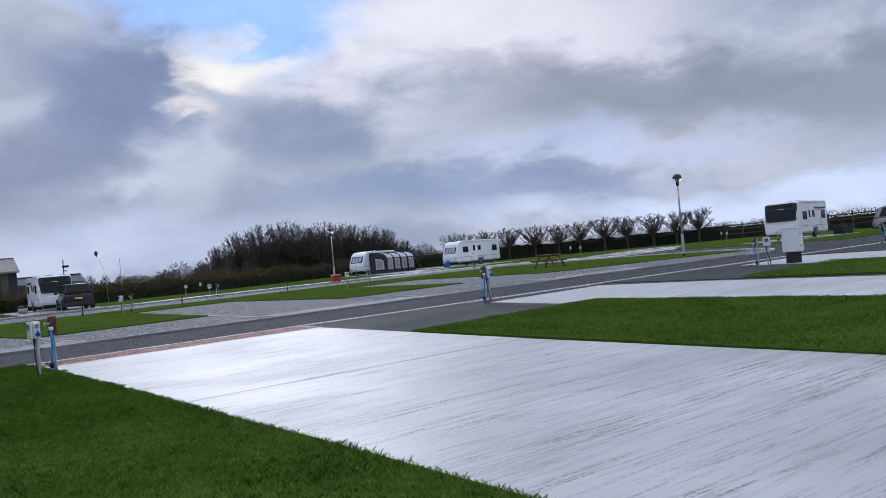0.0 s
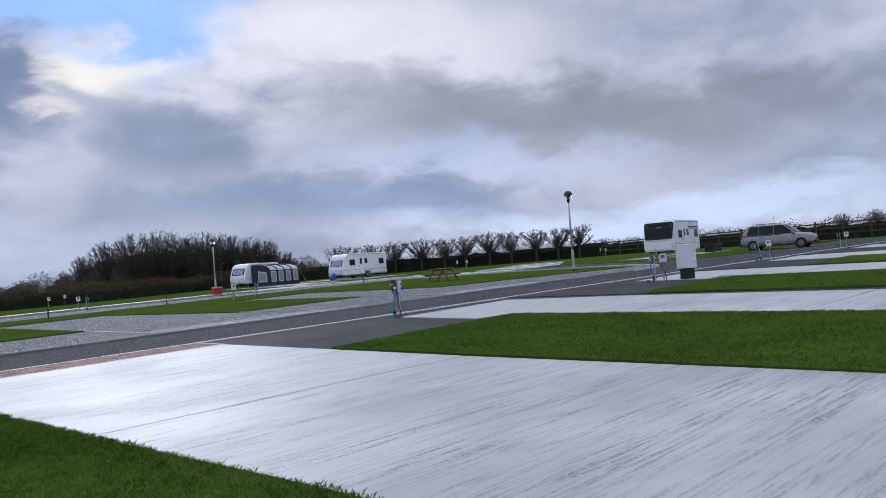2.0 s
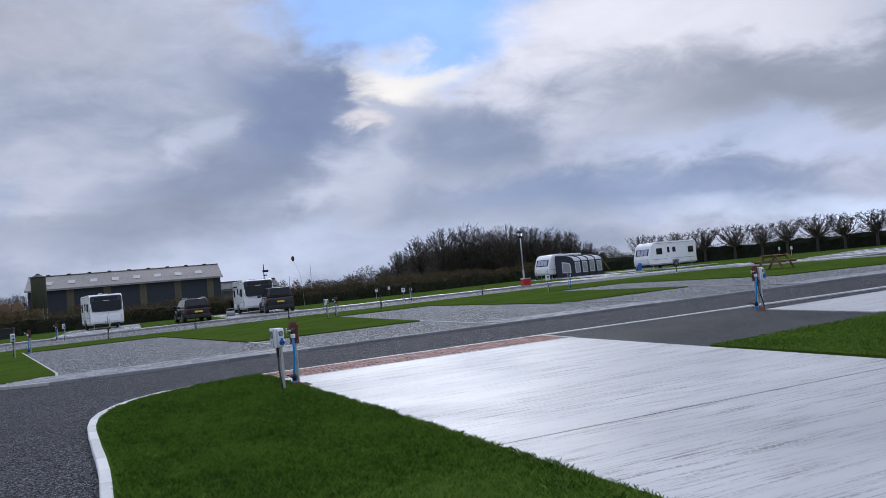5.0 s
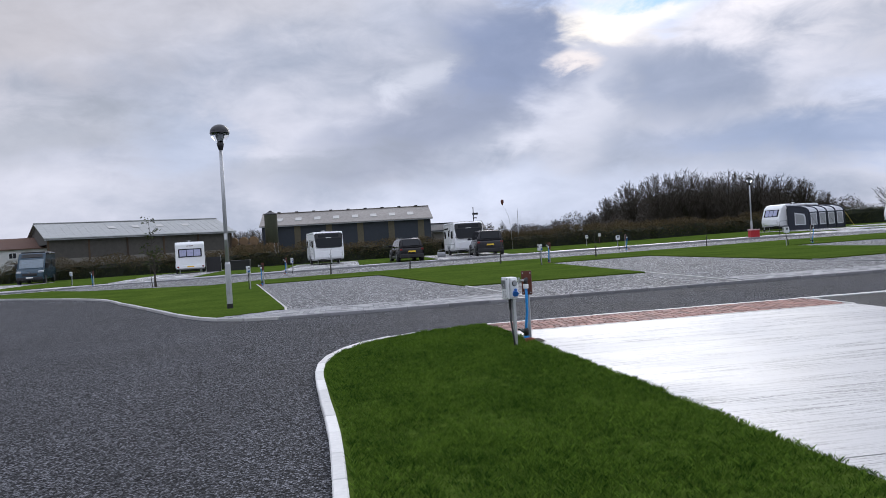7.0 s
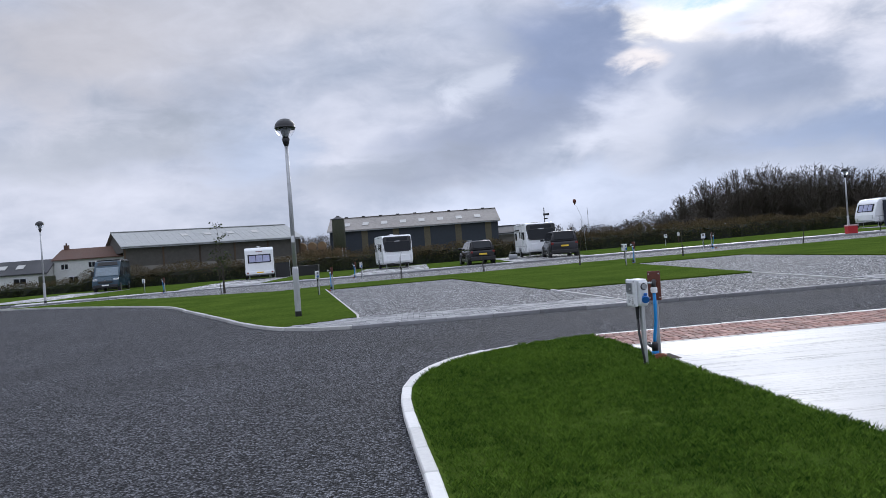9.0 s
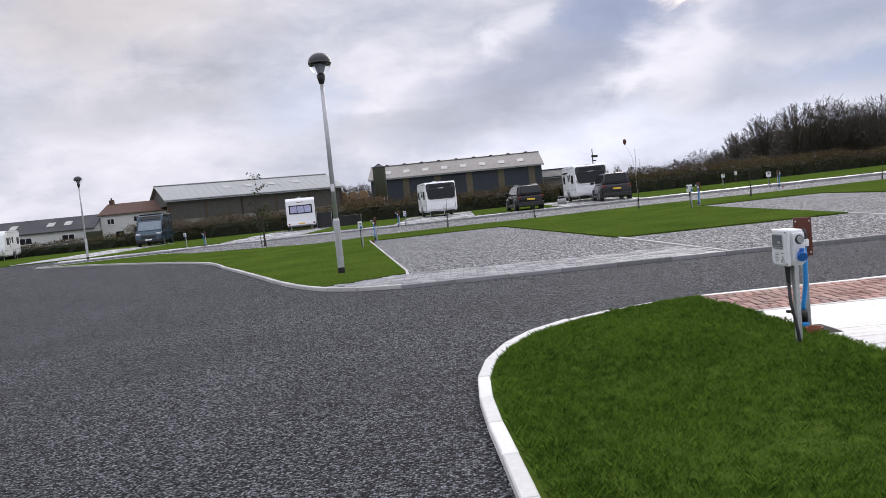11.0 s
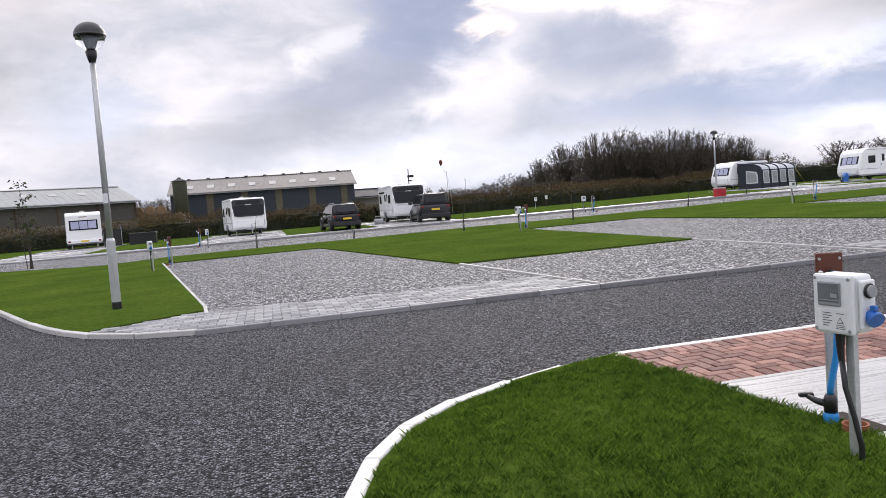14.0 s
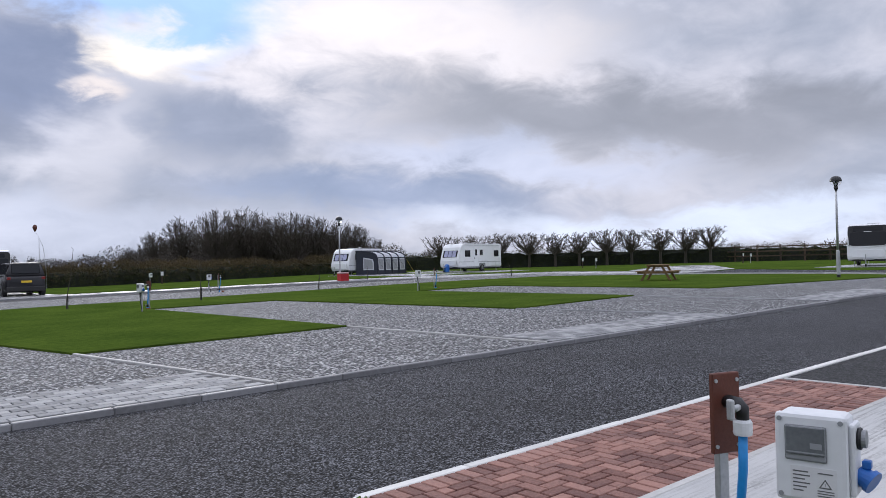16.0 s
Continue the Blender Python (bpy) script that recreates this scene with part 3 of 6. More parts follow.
def hookup(x, y, rz, lean=0.0, near=False):
    """Electric hook-up: a meter box on a steel post, its sockets on the side, its black cable running down. It faces -y."""
    root = empty("electric_hookup", on_ground(x, y, rz) @ pose(0, 0, 0, lean, lean * 0.6, 0), "white electric hook-up box with blue sockets on a steel post", "hook-up post", "hook-ups and taps")
    part("post", box(-0.022, 0.022, -0.01, 0.028, -0.1, 0.76, 0.004, 1), M_STEEL, root, "dull galvanised steel post")
    part("box", box(-0.106, 0.100, -0.075, 0.038, 0.650, 0.925, 0.022, 3), M_PLASTIC, root)
    part("lid", box(-0.109, 0.103, -0.108, -0.078, 0.647, 0.928, 0.014, 2), M_PLASTIC, root)
    win = part("meter_window", box(-0.076, 0.046, -0.116, -0.107, 0.780, 0.892, 0.006, 2), M_GREY, root, "grey meter window")
    part("glass", box(-0.071, 0.041, -0.121, -0.114, 0.800, 0.888, 0.002, 1), M_LCD, win)
    part("display", box(0.0, 0.034, -0.1225, -0.1205, 0.822, 0.840), M_GREY, win)
    part("meter_edge", box(-0.071, 0.041, -0.1222, -0.1206, 0.806, 0.810), M_GREY, win)
    side = part("socket_plate", box(0.098, 0.118, -0.066, 0.030, 0.672, 0.900, 0.009, 2), M_PLASTIC, root)
    sw = part("switch", cyl((0.118, -0.018, 0.850), (0.143, -0.018, 0.850), 0.028, 18), M_GREY, root, "round grey switch")
    part("rim", lathe([(0.033, 0), (0.036, 0.006), (0.033, 0.012)], 18), M_BLACK, sw).matrix_local = pose(0.118, -0.018, 0.850, 0, 90, 0)
    so = part("socket", cyl((0.117, -0.01, 0.735), (0.148, -0.02, 0.722), 0.032, 18), M_BLUE_CAP, root, "blue socket with a hinged cap")
    part("cap", cyl((0.147, -0.02, 0.724), (0.160, -0.024, 0.717), 0.038, 18), M_BLUE_CAP, so)
    part("hinge", box(0.128, 0.154, -0.030, 0.0, 0.757, 0.784, 0.004, 1), M_BLUE_CAP, so)
    gl = part("cable_gland", tube([(-0.03, -0.03, 0.65), (-0.03, -0.03, 0.63), (-0.03, -0.032, 0.56), (-0.025, -0.033, 0.50)], 0.026, 12, None, 0.013), M_BLACK, root)
    part("cable", tube([(-0.025, -0.033, 0.51), (0.0, -0.045, 0.38), (0.045, -0.045, 0.24), (0.07, -0.04, 0.12), (0.065, -0.03, 0.0), (0.06, -0.03, -0.08)], 0.013, 8), M_BLACK, root, "drooping black cable", smooth=True)
    for sx in (-0.092, 0.086):
        for sz in (0.668, 0.908):
            part("screw", cyl((sx, -0.108, sz), (sx, -0.112, sz), 0.008, 8), M_GREY, root)
    if near:
        lab = part("label", box(-0.062, 0.072, -0.1095, -0.1075, 0.664, 0.762), M_LABEL, root, "small printed safety label")
        for k in range(6):
            w = (0.045, 0.05, 0.035, 0.05, 0.04, 0.03)[k]
            part("print_line", box(-0.055, -0.055 + w, -0.1105, -0.1093, 0.744 - k * 0.012, 0.748 - k * 0.012), M_INK, lab)
        part("print_line", box(0.018, 0.062, -0.1105, -0.1093, 0.744, 0.748), M_INK, lab)
        tri = prism([(0.020, 0.700), (0.058, 0.700), (0.039, 0.730)], -0.1105, -0.1093)
        part("warning_sign", tri, M_INK, lab)
        part("warning_sign", prism([(0.0265, 0.704), (0.0515, 0.704), (0.039, 0.724)], -0.1112, -0.1100), M_LABEL, lab)
        part("warning_sign", prism([(0.038, 0.719), (0.0405, 0.713), (0.0395, 0.713), (0.0405, 0.706), (0.0375, 0.714), (0.0385, 0.714)], -0.1120, -0.1108), M_INK, lab)
        for k in range(3):
            part("print_line", box(0.016, 0.064, -0.1105, -0.1093, 0.690 - k * 0.008, 0.693 - k * 0.008), M_INK, lab)
    return root


def tap_post(x, y, rz, lean=0.0, pot=True):
    """Water tap: a red-brown board on a steel post with a tap, a blue pipe and a drain tap below. It faces +x."""
    root = empty("water_tap_post", on_ground(x, y, rz) @ pose(0, 0, 0, lean, -lean, 0), "water tap on a red-brown board with a blue pipe", "tap post", "hook-ups and taps")
    part("post", box(-0.05, -0.016, -0.024, 0.024, -0.1, 0.90, 0.004, 1), M_STEEL, root, "dull galvanised steel post")
    board = part("board", box(-0.016, 0.006, -0.068, 0.068, 0.645, 0.965, 0.004, 1), M_RUST, root)
    for sy in (-0.052, 0.052):
        for sz in (0.675, 0.935):
            part("screw", cyl((0.006, sy, sz), (0.011, sy, sz), 0.008, 8), M_STEEL, board)
    tap = part("tap", tube([(0.006, 0, 0.85), (0.03, 0, 0.853), (0.07, 0, 0.853), (0.092, 0, 0.838), (0.092, 0, 0.79)], 0.026, 12), M_BLACK, root, "black plastic elbow with a brass tap", smooth=True)
    part("spout", tube([(0.075, 0.0, 0.84), (0.105, -0.035, 0.845), (0.125, -0.07, 0.845)], 0.013, 10), M_STEEL, tap, smooth=True)
    part("tap_handle", box(0.110, 0.140, -0.095, -0.075, 0.805, 0.885, 0.007, 2), M_STEEL, tap)
    part("collar", lathe([(0.034, 0.735), (0.036, 0.745), (0.036, 0.785), (0.030, 0.795)], 16, None, (0.092, 0, 0)), M_PLASTIC, root, "white pipe collar")
    part("pipe", tube([(0.092, 0, 0.745), (0.088, 0.0, 0.60), (0.07, -0.005, 0.42), (0.045, -0.03, 0.25), (0.04, -0.035, 0.19)], 0.018, 12), M_BLUE, root, "bright blue plastic pipe", smooth=True)
    low = part("drain_tap", lathe([(0.034, 0.10), (0.036, 0.17), (0.026, 0.20)], 14, None, (0.04, -0.035, 0)), M_BLACK, root, "black drain tap", smooth=True)
    part("drain_body", tube([(0.04, -0.035, 0.14), (-0.02, -0.09, 0.15), (-0.06, -0.12, 0.165)], 0.022, 10, None, 0.014), M_BLACK, low, smooth=True)
    part("drain_handle", box(-0.085, -0.055, -0.165, -0.085, 0.158, 0.182, 0.006, 1), M_BLACK, low)
    part("pipe", tube([(0.04, -0.035, 0.11), (0.04, -0.035, -0.06)], 0.030, 12), M_BLUE, root, smooth=True)
    part("pipe_joint", lathe([(0.038, 0.045), (0.040, 0.055), (0.040, 0.085), (0.036, 0.10)], 14, None, (0.04, -0.035, 0)), M_BLUE, root)
    if pot:
        part("drain_pipe", lathe([(0.060, -0.08), (0.062, 0.075), (0.066, 0.085), (0.056, 0.085), (0.052, 0.03), (0.01, 0.02)], 20, None, (0.20, 0.03, 0)), M_CLAY, root, "stub of terracotta drain pipe")
    return root


hookup(-0.30, -0.51, -80, 0.0, True)
tap_post(0.0, -0.03, 249)
slab("pavement", [(0.01, -0.26), (0.17, -0.26), (0.16, 0.10), (-0.03, 0.10)], 0.034, 0.05, M_SOIL, "dark soil pocket round the service posts", "soil")
for hx, hy, tx, ty, rz, ln in [(10.46, 1.28, 10.28, 1.22, 0, 0), (20.56, -0.41, 20.38, -0.15, 0, 0), (33.9, 1.55, 33.6, 1.9, 0, -9), (45.6, 2.0, 45.4, 2.3, 0, 0),
                               (-6.2, 19.6, -6.05, 22.6, 0, 0), (5.85, 22.2, 6.6, 23.6, 0, 0), (17.9, 23.3, 20.0, 24.6, 0, 0), (-5.7, 34.6, -6.2, 36.2, 0, 0), (-21.0, 43.6, -17.9, 38.2, 0, 0), (14.1, 35.4, 14.5, 35.1, 0, 0)]:
    hookup(hx, hy, rz + (-80 if hx < 12 else -50 if hy < 3 else 0), ln)
    tap_post(tx, ty, rz + (235 if hx < 12 else 100 if hy < 3 else -40), ln)
for x, y in [(17.4, 52.0), (1.2, 51.5), (54.0, 41.0), (66.5, 32.5)]:
    hookup(x, y, 20)


# ---- street lamps ----
def street_lamp(x, y, tall=4.35):
    root = empty("street_lamp", on_ground(x, y), "galvanised lamp column with a black domed glass lantern", "street lamp", "lamps of the site")
    part("base_section", lathe([(0.075, -0.1), (0.075, 0.12), (0.073, 1.18), (0.060, 1.24)], 20), M_STEEL, root, smooth=True)
    part("root_band", lathe([(0.078, 0.0), (0.079, 0.01), (0.079, 0.17), (0.076, 0.18)], 20), M_BLACK, root, "black band at the foot")
    part("door", box(-0.035, 0.035, -0.080, -0.070, 0.45, 0.95, 0.004, 1), M_STEEL, root, "small access door")
    part("pole", lathe([(0.052, 1.2), (0.048, 2.8), (0.042, tall - 0.1)], 18), M_STEEL, root, smooth=True)
    part("collar", lathe([(0.05, tall - 0.2), (0.075, tall - 0.12), (0.095, tall - 0.03), (0.06, tall + 0.02)], 20), M_DOME, root, smooth=True)
    n = 10
    bowl = [(0.06, tall + 0.0)] + [(0.235 * math.sin(math.pi * k / (2 * n)), tall + 0.235 - 0.235 * math.cos(math.pi * k / (2 * n))) for k in range(3, n + 1)]
    part("bowl", lathe(bowl, 28), M_BOWL, root, "clear glass bowl", smooth=True)
    part("lamp_holder", lathe([(0.06, tall + 0.0), (0.07, tall + 0.06), (0.10, tall + 0.16), (0.13, tall + 0.22)], 18), M_GREY, root, smooth=True)
    dome = [(0.245, tall + 0.222), (0.250, tall + 0.235)] + [(0.245 * math.cos(math.pi * k / (2 * n)), tall + 0.24 + 0.215 * math.sin(math.pi * k / (2 * n))) for k in range(0, n + 1)]
    part("dome", lathe(dome, 28), M_DOME, root, "black metal dome", smooth=True)
    return root


for lx, ly, lt in [(-25.2, 38.6, 4.55), (-5.47, 9.96, 4.32), (32.2, 11.7, 4.05), (26.6, 42.0, 4.0)]:
    post = street_lamp(lx, ly, lt)
    if lt == 4.32:
        part("number_label", box(-0.04, 0.04, -0.058, -0.050, 1.82, 1.98, 0.003, 1), M_PLASTIC, post, "small white number plate")


# ---- caravans and vehicles ----
def wheel(name, x, y, r, w, parent, rim=M_ALLOY):
    """A wheel with its axle along y."""
    t = part(name, lathe([(r * 0.62, -w / 2), (r * 0.93, -w / 2), (r, -w * 0.32), (r, w * 0.32), (r * 0.93, w / 2), (r * 0.62, w / 2)], 22), M_RUBBER, parent, smooth=False)
    t.matrix_local = pose(x, y, r, 90, 0, 0)
    part("rim", lathe([(r * 0.63, -w * 0.53), (r * 0.55, -w * 0.52), (r * 0.12, -w * 0.53), (r * 0.12, w * 0.53), (r * 0.55, w * 0.52), (r * 0.63, w * 0.53)], 18), rim, t)
    return t


def rounded(x0, x1, y0, y1, r, n=5):
    out = []
    for cx, cy, a0 in ((x1 - r, y1 - r, 0), (x0 + r, y1 - r, 90), (x0 + r, y0 + r, 180), (x1 - r, y0 + r, 270)):
        out += [(cx + r * math.cos(radians(a0 + 90 * k / n)), cy + r * math.sin(radians(a0 + 90 * k / n))) for k in range(n + 1)]
    return out


def caravan(x, y, rz, label, length=5.4, wide=2.25, tall=2.58, front="slope", dark_front=False, blinds=False, stripe=False):
    """A touring caravan whose front with the hitch points along +x and whose door side is -y... seen from either side."""
    L, w = length / 2, wide / 2
    root = empty("caravan", on_ground(x, y, rz, 0.05), label, "caravan", "caravans on the site")
    if dark_front:
        side = [(-L, 0.42), (L - 0.10, 0.42), (L, 0.62), (L - 0.02, 1.22), (L - 0.29, tall - 0.16), (L - 0.42, tall - 0.03), (L - 0.9, tall), (-L + 0.2, tall - 0.02), (-L, tall - 0.15)]
    elif front == "slope":
        side = [(-L, 0.42), (L - 0.12, 0.42), (L, 0.75), (L - 0.05, 1.10), (L - 0.42, tall - 0.35), (L - 0.75, tall - 0.06), (L - 1.3, tall), (-L + 0.2, tall - 0.02), (-L, tall - 0.15)]
    else:
        side = [(-L + 0.05, 0.42), (L - 0.05, 0.42), (L, 0.55), (L - 0.02, 1.4), (L - 0.16, tall - 0.20), (L - 0.35, tall), (-L + 0.25, tall), (-L, tall - 0.2)]
    part("body", prism(side, -w, w, "y", 0.07, 3), M_WHITE, root)
    part("chassis", box(-L + 0.3, L - 0.2, -w + 0.25, w - 0.25, 0.30, 0.42), M_BLACK, root)
    part("skirt", box(-L + 0.15, L - 0.25, -w + 0.02, w - 0.02, 0.33, 0.48, 0.02, 1), M_GREY, root)
    part("drawbar", prism([(L - 0.3, -0.35), (L + 0.95, -0.04), (L + 0.95, 0.04), (L - 0.3, 0.35)], 0.38, 0.46, "z"), M_STEEL, root)
    jw = part("jockey_wheel", cyl((L + 0.7, 0, 0.12), (L + 0.7, 0, 0.75), 0.03), M_STEEL, root)
    part("tyre", cyl((L + 0.7, -0.04, 0.05), (L + 0.7, 0.04, 0.05), 0.09, 14), M_RUBBER, jw)
    for sx in (-L + 0.5, L - 0.7):
        for sy in (-w + 0.3, w - 0.3):
            part("corner_steady", tube([(sx, sy, 0.34), (sx, sy * 1.02, -0.02)], 0.03, 8), M_STEEL, root)
    for sy in (-w + 0.06, w - 0.06):
        wheel("wheel", -0.25, sy, 0.32, 0.19, root)
    for sy, s in ((-w, -1), (w, 1)):
        a, b = sorted((sy - s * 0.01, sy + s * 0.016))
        for x0, x1, z0, z1 in [(L - 1.75, L - 1.0, 1.35, 1.95), (-0.35, 0.05, 1.5, 2.0), (-L + 0.45, -L + 1.15, 1.35, 1.95)]:
            wn = part("window", box(x0, x1, a, b, z0, z1, 0.03, 2), M_GLASS, root, "dark acrylic side window")
            part("window_catch", box((x0 + x1) / 2 - 0.04, (x0 + x1) / 2 + 0.04, min(a, b) - 0.004, max(a, b) + 0.004, z0 + 0.03, z0 + 0.07), M_GREY, wn)
        dr = part("door", box(0.28, 0.90, a + 0.004, b - 0.006, 0.50, 2.32, 0.02, 1), M_WHITE, root)
        part("door_window", box(0.44, 0.76, a, b, 1.45, 2.05, 0.02, 1), M_GLASS, dr)
        part("door_handle", box(0.80, 0.86, a, b + 0.01, 1.15, 1.27, 0.006, 1), M_BLACK, dr)
        part("awning_rail", box(-L + 0.25, L - 0.9, a, b, tall - 0.16, tall - 0.13), M_GREY, root)
        part("trim_line", box(-L + 0.1, L - 0.15, a + 0.003, b - 0.008, 0.86, 0.90), M_GREY, root)
        if stripe:
            part("graphic", prism([(-L + 0.3, 2.10), (-0.5, 2.10), (-0.25, 2.22), (-L + 0.3, 2.22)], a, b), M_CAR_GREY, root, "dark graphic stripe")
            part("graphic", prism([(-L + 0.5, 1.98), (-0.8, 1.98), (-0.65, 2.04), (-L + 0.5, 2.04)], a, b), M_GREY, root)
        part("locker_hatch", box(-L + 0.3, -L + 0.95, a + 0.004, b - 0.006, 0.55, 0.83, 0.02, 1), M_WHITE, root)
        part("wheel_arch", box(-0.66, 0.16, a, b - 0.004, 0.45, 0.76, 0.08, 2), M_GREY, root)
    if front == "slope":
        tl = math.degrees(math.atan2(0.37, tall - 1.45))
        if dark_front:
            lean = math.degrees(math.atan2(0.27, tall - 1.38))
            half = (tall - 1.38) / 2
            fw = part("front_panel", prism(rounded(-w + 0.05, w - 0.05, -half + 0.06, half + 0.05, 0.16), -0.04, 0.03, "x"), M_BLACK, root, "black front panel")
            fw.matrix_local = pose(L - 0.155, 0, 1.22 + half, 0, -lean, 0)
            part("front_window", prism(rounded(-w + 0.16, w - 0.16, -half + 0.14, half * 0.42, 0.12), 0.024, 0.040, "x"), M_GLASS, fw, "wide tinted front window")
            part("sky_window", prism(rounded(-w + 0.34, w - 0.34, half * 0.52, half * 0.92, 0.06), 0.024, 0.036, "x"), M_GLASS, fw, "tinted roof-line window")
            part("badge", box(0.030, 0.040, -0.22, 0.22, half * 0.44, half * 0.50), M_LABEL, fw, "pale maker's mark")
            part("panel_trim", tube([(0.02, -w + 0.05, 0.1), (0.03, -w + 0.10, -half + 0.14), (0.03, -w + 0.32, -half + 0.03), (0.03, 0, -half - 0.01), (0.03, w - 0.32, -half + 0.03), (0.03, w - 0.10, -half + 0.14), (0.02, w - 0.05, 0.1)], 0.022, 8), M_WHITE, fw, smooth=True)
        else:
            fw = part("front_window", box(-0.025, 0.025, -w + 0.22, w - 0.22, -0.36, 0.36, 0.03, 2), M_GLASS, root, "tinted front window")
            fw.matrix_local = pose(L - 0.245, 0, 1.62, 0, -tl, 0)
            for yy in (-0.5, 0.0, 0.5):
                part("pane", box(0.022, 0.030, yy - 0.22, yy + 0.22, -0.29, 0.29, 0.01, 1), M_BLIND, fw, "pane with a pale blind behind")
        gl = part("gas_locker", box(L - 0.10, L + 0.012, -w + 0.3, w - 0.3, 0.55, 1.05, 0.03, 2), M_WHITE, root)
        part("grab_handle", tube([(L - 0.02, w - 0.16, 0.62), (L + 0.05, w - 0.16, 0.72), (L + 0.03, w - 0.16, 1.0)], 0.018, 8), M_GREY, root)
    # rear end with its three-pane window and lamps
    rw = part("rear_window", box(-L - 0.014, -L + 0.02, -w + 0.22, w - 0.22, 1.32, 2.0, 0.02, 2), M_GLASS, root, "dark rear window in three panes")
    for k in range(3):
        y0 = -w + 0.30 + k * (2 * w - 0.6) / 3
        part("pane", box(-L - 0.020, -L - 0.008, y0 + 0.02, y0 + (2 * w - 0.6) / 3 - 0.02, 1.40, 1.92, 0.01, 1), M_BLIND if blinds else M_GLASS, rw)
    part("bumper", box(-L - 0.06, -L + 0.05, -w + 0.05, w - 0.05, 0.42, 0.66, 0.04, 2), M_WHITE, root)
    for sy in (-w + 0.16, w - 0.16):
        part("tail_light", box(-L - 0.075, -L - 0.05, sy - 0.07, sy + 0.07, 0.48, 0.60, 0.015, 1), M_RED, root)
    part("number_plate", box(-L - 0.075, -L - 0.055, -0.26, 0.26, 0.50, 0.60), M_PLATE_Y, root)
    part("high_brake_light", box(-L - 0.012, -L + 0.02, -0.25, 0.25, 2.2, 2.25), M_RED, root)
    ra = part("roof_aerial", cyl((-0.4, 0, tall - 0.02), (-0.4, 0, tall + 0.10), 0.03), M_PLASTIC, root)
    part("aerial_disc", lathe([(0.02, 0.08), (0.17, 0.10), (0.17, 0.125), (0.05, 0.14)], 18, None, (-0.4, 0, tall)), M_PLASTIC, ra)
    part("roof_light", box(0.3, 0.95, -0.35, 0.35, tall - 0.02, tall + 0.06, 0.03, 2), M_GREY, root)
    return root


def heading(dx, dy):
    return math.degrees(math.atan2(dy, dx))


caravan(-15.8, 56.0, heading(-0.22, 1), "white caravan, blinds drawn behind its three-pane rear window", 5.2, 2.25, 2.55, "square", blinds=True)
caravan(-4.45, 53.3, heading(0.17, -1), "white caravan with a wide dark front window", 5.4, 2.3, 2.6, dark_front=True, stripe=False)
caravan(6.85, 51.6, heading(0.03, -1), "white caravan with dark swept front window and grey side graphics", 5.6, 2.3, 2.62, dark_front=True, stripe=True)
caravan(39.55, 58.2, heading(-1, -0.24), "white caravan with a navy air awning on its side", 5.0, 2.2, 2.45)
caravan(47.4, 50.6, heading(-1, -0.10), "older white caravan with a blue hitch cover", 6.4, 2.25, 2.58)
caravan(52.7, 17.0, heading(-1, -0.15), "white caravan with a black wraparound front window", 5.7, 2.4, 2.72, dark_front=True, stripe=True)
caravan(-44.6, 61.5, heading(0.3, -1), "white caravan at the end of the row", 5.4, 2.3, 2.6)
cover = empty("hitch_cover", on_ground(43.85, 50.2), "bright blue cover pulled over a caravan hitch", "cover")
part("cloth", prism([(-0.28, 0.05), (0.2, 0.05), (0.22, 0.6), (0.06, 0.82), (-0.2, 0.55)], -0.2, 0.2, "y", 0.06, 2), M_BLUE_CAP, cover)


